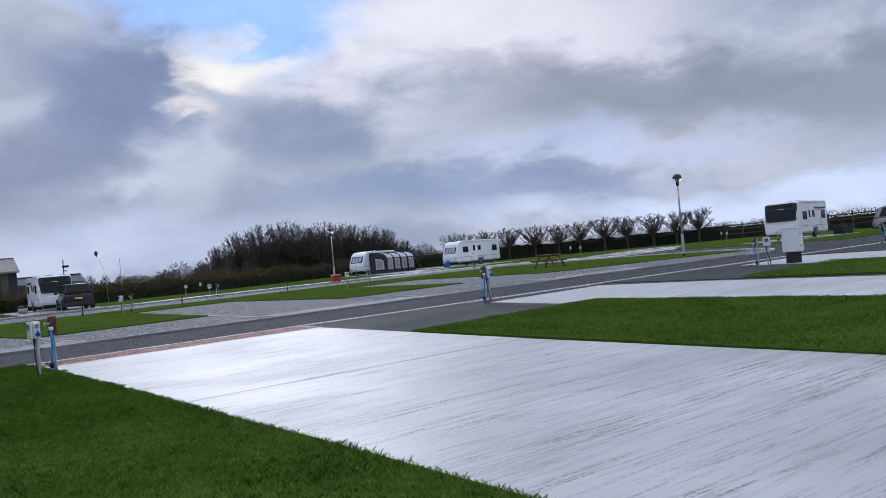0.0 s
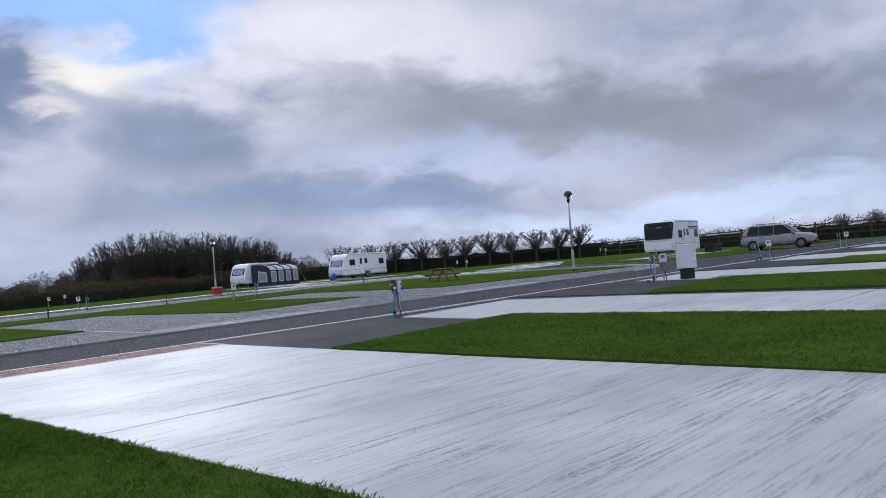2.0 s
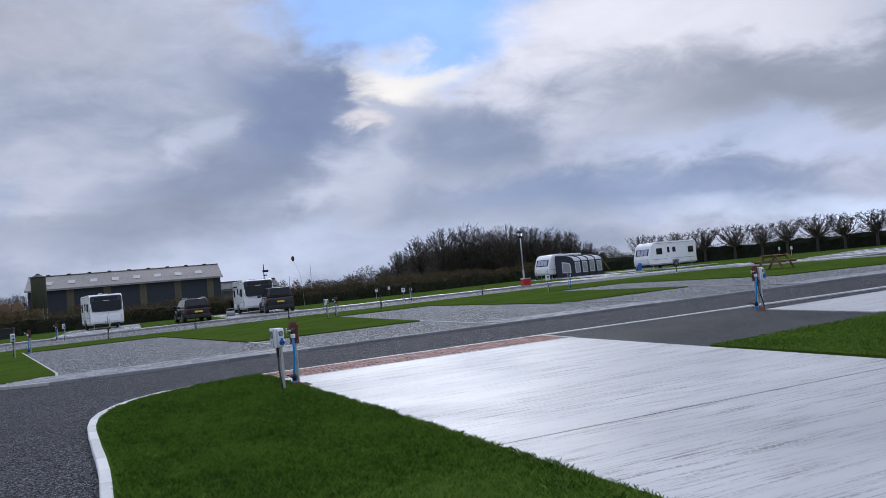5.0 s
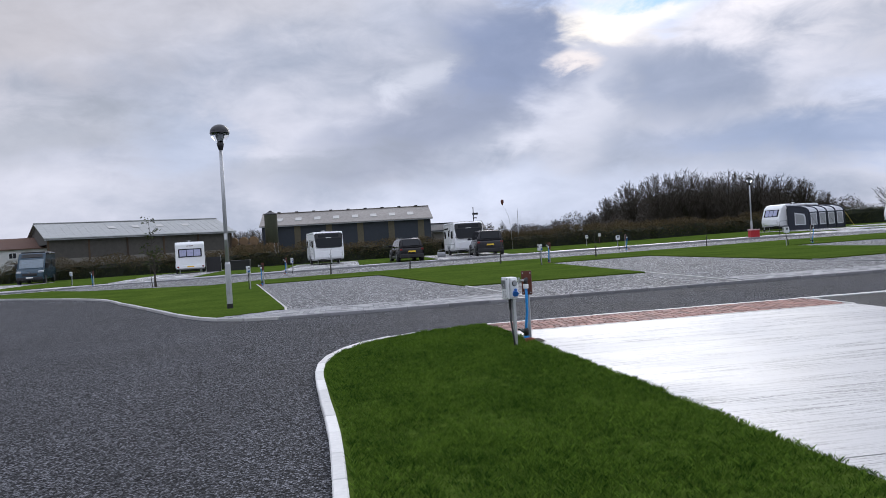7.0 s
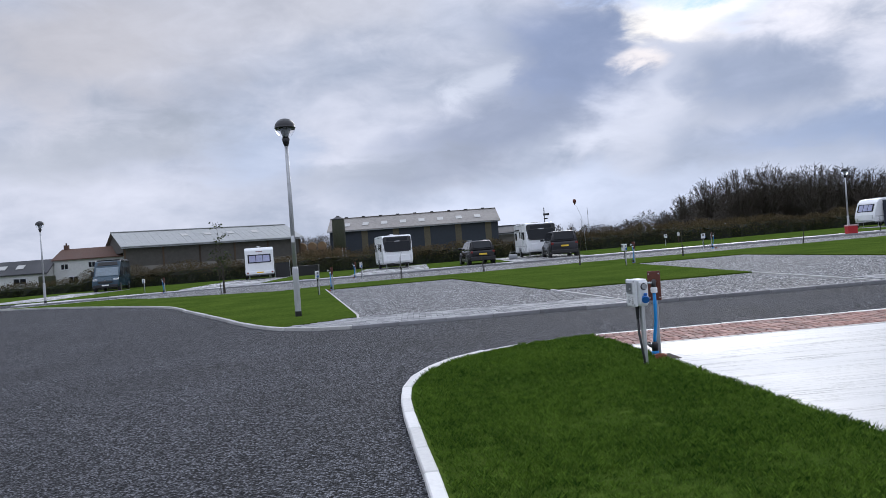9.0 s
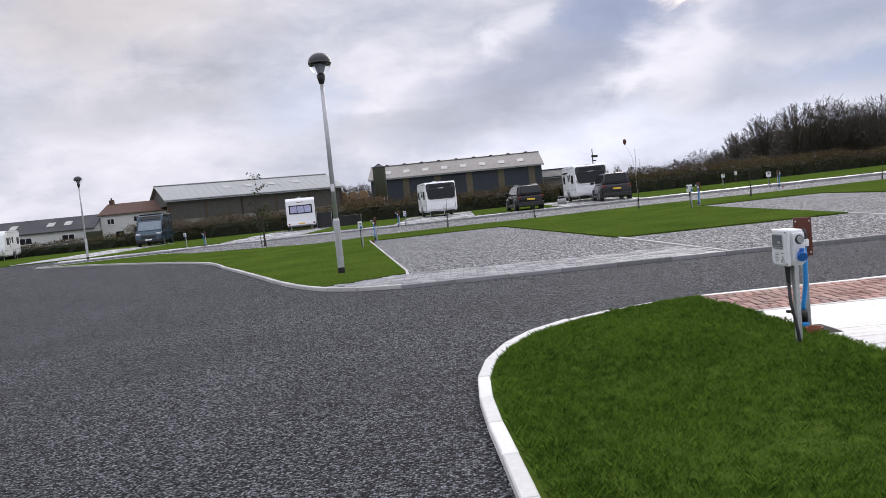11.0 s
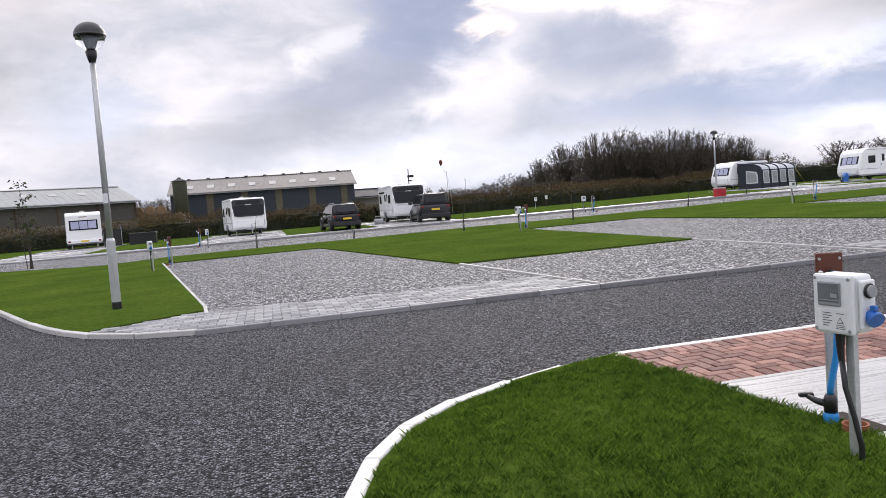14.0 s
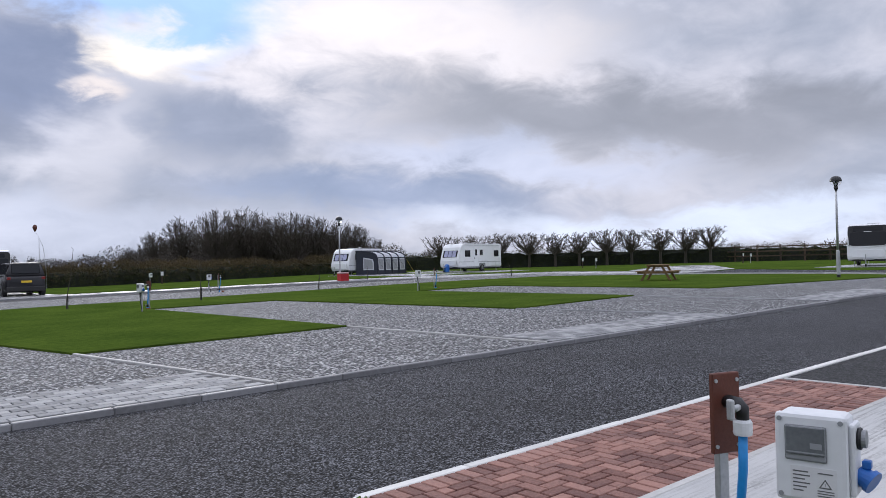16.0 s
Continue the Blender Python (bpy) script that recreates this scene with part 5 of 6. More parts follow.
for az, d, k in [(17.5, 104, 3), (18.7, 103, 1), (20.2, 105, 0), (21.9, 102, 2), (23.6, 104, 0), (25.0, 108, 3), (26.6, 101, 2), (28.2, 103, 1), (29.6, 102, 0), (31.0, 103, 1), (32.4, 104, 3)]:
    back = max(0.0, 22 - az) * 10
    d, grow = d + back, 1 + back / d
    plant_tree(kinds[k], -2.0 + d * math.sin(radians(az)), -13.9 + d * math.cos(radians(az)), rng.uniform(0, 360), grow * rise(az) / 7.6 * rng.uniform(1.12, 1.2))
for k in range(28):
    az, d = 16.2 + 17.6 * (k + 0.5) / 28, 112 + rng.uniform(-3, 12)
    back = max(0.0, 22 - az) * 10
    d, grow = d + back, 1 + back / d
    plant_tree(kinds[k % 4], -2.0 + d * math.sin(radians(az)), -13.9 + d * math.cos(radians(az)), rng.uniform(0, 360), grow * rise(az) / 7.6 * rng.uniform(0.86, 1.0))
# distant scrub left of the wood, behind the barns and over the fence
for az, d, s in [(12.0, 150, 0.35), (13.2, 150, 0.42), (14.6, 150, 0.38), (15.6, 140, 0.40), (10.8, 160, 0.3), (38.4, 112, 0.42), (40.0, 112, 0.45), (-10.2, 160, 0.95), (-9.4, 166, 0.98), (-8.6, 160, 1.0), (-7.8, 165, 0.98), (-7.0, 160, 1.0), (-6.2, 166, 0.98), (-5.5, 160, 0.9), (-25.2, 150, 0.75), (-28.8, 170, 0.5),
                 (74.5, 120, 0.52), (76.5, 122, 0.56), (77.6, 125, 0.5), (78.8, 120, 0.6), (80.0, 118, 0.6), (81.5, 118, 0.55)]:
    plant_tree(kinds[int(d + az) % 4], -2.5 + d * math.sin(radians(az)), -8 + d * math.cos(radians(az)), rng.uniform(0, 360), s)
pollards = [bare_tree(31 + k, "pollarded tree with a clipped flat top above the hedge", "pollarded_tree", "row of pollarded trees", tall=3.95, wide=(2.25, 1.9, 2.1)[k], stems=(40, 34, 36)[k], shoots=18, fork=0.34, flat=True, spread=0.85) for k in range(3)]
spots = [(54.5, 62.8), (57.0, 60.0), (58.8, 57.8), (60.6, 55.0), (62.2, 52.6), (63.6, 50.4), (65.2, 47.9), (66.6, 45.7), (68.2, 43.2), (69.5, 41.0), (70.8, 38.9)]
for k, (x, y) in enumerate(spots):
    if k < 3:
        pollards[k].matrix_world = on_ground(x, y, k * 70)
    else:
        copy_thing(pollards[k % 3], on_ground(x, y, rng.uniform(0, 360)) @ Matrix.Diagonal((1, 1, rng.uniform(0.94, 1.03), 1)))


def sapling(x, y, tall, seed, leafy=False):
    r2 = random.Random(seed)
    root = empty("sapling", on_ground(x, y, 0, 0.04), "young bare sapling planted in the lawn" if not leafy else "young multi-stemmed tree with a few last leaves", "sapling", "young trees")
    limbs = []
    for _ in range(8 if leafy else 1):
        p = Vector((r2.uniform(-0.12, 0.12), r2.uniform(-0.12, 0.12), -0.05)) if leafy else Vector((0, 0, -0.05))
        h = tall * (1 if _ == 0 else r2.uniform(0.45, 0.8))
        d = Vector((r2.uniform(-0.12, 0.12), r2.uniform(-0.12, 0.12), 1)) if _ else Vector((0.02, 0, 1))
        for k in range(6):
            q = p + d.normalized() * h / 6
            limbs.append((p.copy(), q.copy(), 0.022 * (1 - k / 8), 1))
            if k > 1:
                for _b in range(3 if leafy else 1):
                    e = q + Vector((r2.uniform(-1, 1), r2.uniform(-1, 1), r2.uniform(0.2, 0.9))) * (0.34 if leafy else 0.12)
                    limbs.append((q.copy(), e, 0.009, 3))
            p = q
            d += Vector((r2.uniform(-0.1, 0.1), r2.uniform(-0.1, 0.1), 0))
    raw("stem", *limbs_mesh(limbs, 6, 0.007), M_BARK, root)
    if leafy:
        vs, fs = leaf_cards([(l[1], 0.11) for l in limbs if l[3] == 3 and (l[1].z > tall * 0.72 or r2.random() < 0.25) for _ in range(7)], r2)
        raw("leaves", vs, fs, M_LEAF, root)
    else:
        part("stake", box(0.03, 0.06, -0.015, 0.015, -0.1, 0.55, 0.004, 1), M_BLACK, root, "short dark stake")


def leaf_cards(spots_, rng_):
    """Small leaf-shaped pieces round each spot."""
    vs, fs = [], []
    for p, s in spots_:
        c = p + Vector((rng_.gauss(0, s), rng_.gauss(0, s), rng_.gauss(0, s * 0.8)))
        u = Vector((rng_.gauss(0, 1), rng_.gauss(0, 1), rng_.gauss(0, 1))).normalized()
        v = u.cross(Vector((rng_.gauss(0, 1), rng_.gauss(0, 1), rng_.gauss(0, 1)))).normalized()
        k = s * rng_.uniform(0.5, 0.9)
        i = len(vs)
        vs += [c - u * k, c + v * k * 0.45, c + u * k, c - v * k * 0.45]
        fs.append((i, i + 1, i + 2, i + 3))
    return vs, fs


for k, (x, y, h) in enumerate([(-3.4, 28.6, 1.25), (0.6, 28.5, 0.85), (4.9, 26.6, 2.15), (9.8, 26.8, 1.5), (17.2, 30.0, 0.9), (34.6, 33.5, 0.9), (28.0, 40.8, 1.0)]):
    sapling(x, y, h, 50 + k)
sapling(-12.2, 29.6, 3.3, 77, True)


# ---- hedges ----
def hedge(name, line, tall, deep, label, per_m, leaf, top_brown=0.35, seed=1, ragged=0.25, heart=1.0, mats=None):
    """A clipped or wild hedge: an uneven heart, coloured near-black as the shade inside, and very many small leaves on
    it.
    """
    r2 = np.random.default_rng(seed)
    root = empty(name, Matrix.Identity(4), label, "hedge", kind="stuff")
    vs, fs = [], []
    green, brown = [], []
    for (x0, y0), (x1, y1) in zip(line, line[1:]):
        L = math.hypot(x1 - x0, y1 - y0)
        ux, uy = (x1 - x0) / L, (y1 - y0) / L
        n = int(L / 0.8) + 1
        i0 = len(vs)
        for k in range(n + 1):
            s = L * k / n
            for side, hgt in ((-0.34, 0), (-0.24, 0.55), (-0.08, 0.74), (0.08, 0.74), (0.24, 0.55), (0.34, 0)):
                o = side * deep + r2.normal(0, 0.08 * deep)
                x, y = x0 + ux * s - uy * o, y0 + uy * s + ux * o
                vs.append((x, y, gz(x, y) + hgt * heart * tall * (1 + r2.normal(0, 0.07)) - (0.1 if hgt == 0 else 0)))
        for k in range(n):
            for j in range(5):
                a = i0 + k * 6 + j
                fs.append((a, a + 1, a + 7, a + 6))
        m = int(L * per_m)
        s, a, b = r2.uniform(0, L, m), r2.uniform(-1, 1, m), r2.uniform(0, 1, m)
        wave = 1 + ragged * np.array([noise.noise(Vector((x0 + ux * q, y0 + uy * q, seed)) * 0.55) for q in s])
        hh = b ** 0.8 * tall * wave * (1 - 0.25 * a * a)
        o = a * deep * 0.56
        for q, off, z, bb in zip(s, o, hh, b):
            x, y = x0 + ux * q - uy * off, y0 + uy * q + ux * off
            (brown if bb > 1 - top_brown * r2.uniform(0.3, 1.6) else green).append(Vector((x, y, gz(x, y) + z)))
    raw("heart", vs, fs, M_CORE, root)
    r3 = random.Random(seed)
    raw("leaves", *leaf_cards([(p, leaf) for p in green], r3), (mats or (M_HEDGE, M_BRACKEN))[0], root)
    raw("leaves", *leaf_cards([(p, leaf) for p in brown], r3), (mats or (M_HEDGE, M_BRACKEN))[1], root)


hedge("hedge", [(-85, 67.5), (-60, 66.5), (-34, 64.5)], 1.25, 2.2, "low dark scrubby hedge in front of the farm", 900, 0.095, 0.3, 13, 0.4, 0.85)
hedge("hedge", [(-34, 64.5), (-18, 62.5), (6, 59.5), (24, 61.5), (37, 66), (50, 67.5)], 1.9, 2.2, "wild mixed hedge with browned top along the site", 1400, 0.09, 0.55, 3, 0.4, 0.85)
hedge("thicket", [(26, 94), (36, 92), (48, 88), (58, 82), (64, 77)], 3.0, 4.0, "bare brown undergrowth at the edge of the wood", 480, 0.16, 0.2, 8, 0.6, 0.6, (M_TWIG, M_BARK))
hedge("thicket", [(14, 150), (42, 140)], 3.2, 4.0, "far bare scrub on the skyline", 520, 0.2, 0.2, 9, 0.7, 0.7, (M_TWIG, M_BARK))
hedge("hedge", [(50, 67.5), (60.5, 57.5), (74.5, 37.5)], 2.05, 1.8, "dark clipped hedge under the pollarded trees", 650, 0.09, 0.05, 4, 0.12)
hedge("hedge", [(76.5, 40), (76.5, -32)], 1.95, 1.2, "thin dark hedge of shrubs behind the fence", 340, 0.12, 0.25, 6, 0.35, 0.9)


# ---- fence ----
def fence(x, y0, y1):
    root = empty("fence", Matrix.Identity(4), "brown timber post and rail fence with three rails", "fence")
    n = int((y1 - y0) / 2.4)
    for k in range(n + 1):
        y = y0 + k * 2.4
        b = part("post", box(-0.07, 0.07, -0.07, 0.07, -0.1, 1.78, 0.01, 1), M_FENCE, root)
        b.matrix_local = on_ground(x, y)
        if k < n:
            for zz in (0.60, 1.08, 1.55):
                q = part("rail", box(-0.11, -0.07, -1.2, 1.2, zz - 0.06, zz + 0.06, 0.006, 1), M_FENCE, root)
                q.matrix_local = on_ground(x, y + 1.2)


fence(73.5, -32, 41)


# ---- farm buildings beyond the hedge ----
def gable_barn(name, label, x0, x1, y0, y1, eave, ridge, roof_m, wall_m, low_m=None, low=0.0, columns=(), lights=(), open_left=False, base=0.0, col_w=0.5, turn=Matrix.Identity(4)):
    """A shed whose ridge runs along x. Walls have thickness; cladding, low wall, columns and roof lights are parts."""
    zb = gz((x0 + x1) / 2, y0) + base
    root = empty(name, turn @ pose(0, 0, zb), label, "farm building")
    ym = (y0 + y1) / 2
    walls = [("wall", box(x0, x1, y0, y0 + 0.25, low, eave)), ("wall", box(x0, x1, y1 - 0.25, y1, -0.3, eave))]
    for nm, b in walls:
        part(nm, b, wall_m, root)
    for xx in (x0, x1 - 0.25):
        if open_left and xx == x0:
            part("gable", prism([(y0, eave - 0.9), (y1, eave - 0.9), (y1, eave), (ym, ridge), (y0, eave)], xx, xx + 0.25, "x"), wall_m, root)
            part("end_wall", box(xx, xx + 0.25, y0 + 6, y1, -0.3, eave - 0.95), M_BLOCKWALL, root)
        else:
            part("gable", prism([(y0 + 0.26, -0.3), (y1 - 0.26, -0.3), (y1 - 0.26, eave), (ym, ridge - 0.05), (y0 + 0.26, eave)], xx, xx + 0.25, "x"), wall_m, root)
    if low_m:
        part("low_wall", box(x0 - 0.03, x1 + 0.03, y0 - 0.06, y0 + 0.24, -0.4, low), low_m, root)
    for s in (0, 1):
        ya, yb = (y0 - 0.5, ym) if s == 0 else (y1 + 0.5, ym)
        za = eave - 0.5 * (ridge - eave) / (ym - y0)
        rf = part("roof", prism([(ya, za), (yb, ridge), (yb, ridge + 0.12), (ya, za + 0.12)], x0 - 0.4, x1 + 0.4, "x"), roof_m, root, "corrugated sheet roof slope")
        if s == 0:
            k = 0
            xx = x0 + 0.6
            while xx < x1:
                part("roof_rib", prism([(ya, za + 0.12), (yb, ridge + 0.12), (yb, ridge + 0.145), (ya, za + 0.145)], xx, xx + 0.06, "x"), roof_m, rf)
                xx += 1.05
            for q in lights:
                f0, f1 = 0.28, 0.52
                part("roof_light", prism([(ya + (yb - ya) * f0, za + (ridge - za) * f0 + 0.18), (ya + (yb - ya) * f1, za + (ridge - za) * f1 + 0.18), (ya + (yb - ya) * f1, za + (ridge - za) * f1 + 0.22), (ya + (yb - ya) * f0, za + (ridge - za) * f0 + 0.22)], q, q + 1.1, "x"), M_SKYLIGHT, rf, "pale translucent roof light")
    part("ridge_cap", box(x0 - 0.4, x1 + 0.4, ym - 0.35, ym + 0.35, ridge + 0.08, ridge + 0.22, 0.05, 1), roof_m, root)
    part("gutter", box(x0 - 0.4, x1 + 0.4, y0 - 0.62, y0 - 0.50, eave - 0.34, eave - 0.20), M_GREY, root)
    for q in columns:
        part("column", box(q - col_w, q + col_w, y0 - 0.10, y0 + 0.02, low - 0.2, eave - 0.02), M_COLUMN if col_w > 0.3 else M_FENCE, root)
    return root


barn = gable_barn("barn", "long open-ended barn with grey sheet roof and dark boarded side", 0.0, 26.5, 0.0, 15.0, 4.95, 7.2, M_SHEET, M_BOARDING, M_BLOCKWALL, 2.0, [0.15 + 5.24 * k for k in range(6)], (), True, -0.3, 0.12, pose(-44.0, 101, 0, 0, 0, 30))
for q in (12.5, 16.0, 9.0, 20.0):
    part("roof_patch", prism([(3.4, 6.14), (4.6, 6.50), (4.6, 6.54), (3.4, 6.18)], q, q + 1.0, "x"), M_SKYLIGHT, barn)
barn2 = gable_barn("barn", "long barn with old cement roof, dark panels and stained columns", -17.8, 12.4, 128.0, 141.0, 5.5, 7.75, M_OLDSHEET, M_DARKPANEL, M_BLOCKWALL, 1.0, [-11.6, -6.0, -0.4, 5.2, 10.6], [-15.4 + 3.4 * k for k in range(8)], False, 0.2, 0.55)
for k in range(9):
    part("ridge_vent", box(-15.5 + 3.2 * k, -14.9 + 3.2 * k, 134.1, 134.9, 7.9, 8.1, 0.05, 1), M_BLACK, barn2)
gable_barn("shed", "low grey farm shed", 13.8, 24.0, 138.0, 147.0, 2.9, 4.2, M_SLATE, M_BLOCKWALL, base=0.2)

silo = empty("silo", on_ground(-15.1, 117.5), "mossy green feed silo on short legs", "silo")
part("drum", lathe([(0.98, 2.6), (1.05, 2.75), (1.05, 7.2), (0.98, 7.35)], 28), M_SILO, silo, smooth=True)
part("cap", lathe([(1.08, 7.3), (1.08, 7.42), (0.35, 7.75), (0.2, 7.95), (0.05, 7.95)], 28), M_SLATE, silo)
part("hopper", lathe([(0.25, 1.2), (1.0, 2.65)], 24), M_RUST, silo)
for a in range(6):
    part("leg", cyl((0.9 * math.cos(a * math.pi / 3), 0.9 * math.sin(a * math.pi / 3), 0), (0.95 * math.cos(a * math.pi / 3), 0.95 * math.sin(a * math.pi / 3), 2.8), 0.07, 8), M_STEEL, silo)
bale = empty("round_bale", on_ground(-17.8, 116.0), "weathered round straw bale stacked beside the barn", "bale", "straw bales")
part("roll", lathe([(0.66, -0.6), (0.72, -0.55), (0.74, 0), (0.72, 0.55), (0.66, 0.6)], 20), M_STRAW, bale).matrix_local = pose(0, 0, 0.73, 90, 0, 0)
for k, (x, z) in enumerate([(-19.4, 0), (-21.0, 0), (-16.3, 0), (-22.6, 0), (-18.6, 1.25), (-20.2, 1.25), (-17.0, 1.25), (-24.2, 0), (-13.0, 0), (-19.4, 2.45), (-17.8, 2.45), (-21.8, 1.25), (-23.4, 1.25), (-21.0, 2.45), (-22.6, 2.45), (-15.4, 1.25)]):
    copy_thing(bale, on_ground(x, 116.0, 0, z))


def house(x0, x1, y0, y1, eave, ridge, label, roof_m, windows, base=0.0, name="house", chimney=True):
    zb = gz((x0 + x1) / 2, y0) + base
    root = empty(name, pose(0, 0, zb), label, "house")
    ym = (y0 + y1) / 2
    for nm, b in (("wall", box(x0, x1, y0, y0 + 0.3, -0.5, eave)), ("wall", box(x0, x1, y1 - 0.3, y1, -0.5, eave))):
        part(nm, b, M_OFFWHITE, root)
    for xx in (x0, x1 - 0.3):
        part("gable", prism([(y0 + 0.31, -0.5), (y1 - 0.31, -0.5), (y1 - 0.31, eave), (ym, ridge - 0.05), (y0 + 0.31, eave)], xx, xx + 0.3, "x"), M_OFFWHITE, root)
    for ya, yb in ((y0 - 0.3, ym), (y1 + 0.3, ym)):
        part("roof", prism([(ya, eave - 0.12), (yb, ridge), (yb, ridge + 0.15), (ya, eave + 0.03)], x0 - 0.2, x1 + 0.2, "x"), roof_m, root)
    if chimney:
        for xx in (x0 + 0.5, x1 - 0.8):
            ch = part("chimney", box(xx - 0.3, xx + 0.3, ym - 0.3, ym + 0.3, ridge - 0.5, ridge + 0.75), M_TILE, root)
            part("chimney_pot", cyl((xx, ym, ridge + 0.75), (xx, ym, ridge + 1.05), 0.12, 10), M_TILE, ch)
    for wx, wz, ww, wh in windows:
        wn = part("window", box(wx - ww / 2, wx + ww / 2, y0 - 0.05, y0 + 0.02, wz, wz + wh), M_PLASTIC, root)
        n = 2 if ww > 0.8 else 1
        for k in range(n):
            a = wx - ww / 2 + 0.07 + k * (ww - 0.07) / n
            part("pane", box(a, a + (ww - 0.07) / n - 0.07, y0 - 0.065, y0 - 0.04, wz + 0.08, wz + wh - 0.08), M_GLASS, wn)
        part("sill", box(wx - ww / 2 - 0.08, wx + ww / 2 + 0.08, y0 - 0.14, y0, wz - 0.1, wz), M_OFFWHITE, wn)
    return root


house(-56.2, -42.8, 106, 113, 4.1, 5.6, "white farmhouse with a brown tiled roof", M_TILE, [(-54.6, 2.6, 1.1, 0.9), (-50.6, 2.7, 1.1, 0.9), (-46.6, 2.7, 1.0, 0.9), (-53.4, 0.5, 1.4, 1.1), (-50.2, 0.6, 1.1, 1.1), (-46.8, 0.6, 1.2, 1.1)])
low = house(-73.5, -56.3, 104, 110, 2.55, 4.4, "long white outbuilding with a dark slate roof", M_SLATE, [(-66.6, 1.0, 1.9, 1.0), (-60.2, 1.1, 1.9, 0.9), (-71.4, 1.0, 1.6, 1.0)], name="outbuilding", chimney=False)
for q in (-69.5, -63.8, -61.2):
    part("roof_light", prism([(104.9, 3.33), (105.8, 3.86), (105.8, 3.92), (104.9, 3.39)], q, q + 1.1, "x"), M_SKYLIGHT, low)
gable_barn("shed", "dark grey gabled farm shed", -86.5, -76.0, 104, 116, 2.6, 4.6, M_SLATE, M_BOARDING, base=0.0)
tank = empty("oil_tank", on_ground(-55.6, 102.5), "dark green oil tank on blocks", "tank")
part("tank", box(-1.0, 1.0, -0.6, 0.6, 0.5, 2.0, 0.15, 3), M_SILO, tank)
part("stand", box(-0.9, 0.9, -0.5, 0.5, -0.3, 0.5), M_BLOCKWALL, tank)

mast = empty("camera_mast", on_ground(9.6, 62.5), "dark pole with a security camera at its top", "mast")
part("pole", cyl((0, 0, -0.1), (0, 0, 4.3), 0.05, 10, None, 0.04), M_BLACK, mast)
part("camera", box(-0.1, 0.45, -0.1, 0.1, 3.55, 3.75, 0.03, 1), M_BLACK, mast)
part("arm", box(-0.05, 0.3, -0.04, 0.04, 3.2, 3.3), M_BLACK, mast)
pole = empty("flag_pole", on_ground(24.6, 110), "thin pale pole rising above far scrub", "pole")
part("pole", cyl((0, 0, -0.1), (0, 0, 5.6), 0.05, 8, None, 0.03), M_STEEL, pole)

ball = empty("balloon_on_pole", on_ground(12.6, 59.3), "dark red balloon tethered to a thin leaning pole", "balloon")
part("pole", tube([(0, 0, -0.1), (-0.05, 0, 1.8), (-0.22, 0, 3.1), (-0.55, 0, 3.9)], 0.018, 6, None, 0.009), M_STEEL, ball)
part("tether", tube([(-0.55, 0, 3.9), (-0.75, 0, 4.2)], 0.006, 5), M_BLACK, ball)
part("envelope", lathe([(0.02, 4.17), (0.05, 4.22), (0.13, 4.38), (0.155, 4.5), (0.13, 4.62), (0.06, 4.69), (0.004, 4.71)], 16, None, (-0.75, 0, 0)), M_RUST, ball, smooth=True)


# ---- grass blades ----
def inside(poly):
    p = np.array(poly)

    def test(x, y):
        c = np.zeros(len(x), bool)
        j = len(p) - 1
        for i in range(len(p)):
            hit = ((p[i, 1] > y) != (p[j, 1] > y)) & (x < (p[j, 0] - p[i, 0]) * (y - p[i, 1]) / (p[j, 1] - p[i, 1] + 1e-12) + p[i, 0])
            c ^= hit
            j = i
        return c
    return test


def blades(poly, count, tall, wide, seed, top, bounds=None):
    """Blades of grass strewn over a lawn, each a bent sliver."""
    r2 = np.random.default_rng(seed)
    a = np.array(poly)
    lo, hi = (a.min(0), a.max(0)) if bounds is None else (np.array(bounds[0]), np.array(bounds[1]))
    n = int(count * (hi[0] - lo[0]) * (hi[1] - lo[1]))
    x, y = r2.uniform(lo[0], hi[0], n), r2.uniform(lo[1], hi[1], n)
    k = inside(poly)(x, y)
    x, y = x[k], y[k]
    n = len(x)
    z = 0.0111 * x + 0.0004 * y + top
    clump = np.array([noise.noise(Vector((u * 1.3, v * 1.3, 0))) for u, v in zip(x, y)])
    tuft = np.array([noise.noise(Vector((u * 9.0, v * 9.0, 4))) for u, v in zip(x, y)])
    h = tall * r2.uniform(0.5, 1.2, n) * (1 + 0.45 * clump + 0.75 * tuft)
    t, b = r2.uniform(0, 2 * np.pi, n), r2.uniform(0, 2 * np.pi, n)
    lean = h * r2.uniform(0.2, 1.1, n)
    dx, dy = np.cos(t) * wide, np.sin(t) * wide
    ex, ey = np.cos(b) * lean, np.sin(b) * lean
    v = np.stack([np.stack([x - dx, y - dy, z], 1), np.stack([x + dx, y + dy, z], 1), np.stack([x + ex * 0.4 + dx * 0.6, y + ey * 0.4 + dy * 0.6, z + h * 0.65], 1), np.stack([x + ex, y + ey, z + h], 1)], 1).reshape(-1, 3)
    i = np.arange(n) * 4
    f = np.concatenate([np.stack([i, i + 1, i + 2], 1), np.stack([i, i + 2, i + 3], 1)])
    me = bpy.data.meshes.new("grass")
    me.vertices.add(len(v))
    me.vertices.foreach_set("co", v.ravel().astype(np.float32))
    me.loops.add(f.size)
    me.loops.foreach_set("vertex_index", f.ravel().astype(np.int32))
    me.polygons.add(len(f))
    me.polygons.foreach_set("loop_start", np.arange(len(f), dtype=np.int32) * 3)
    me.update(calc_edges=True)
    me.materials.append(M_BLADE)
    return tagged(new("grass", me), "short blades of green lawn grass", "grass", kind="stuff")


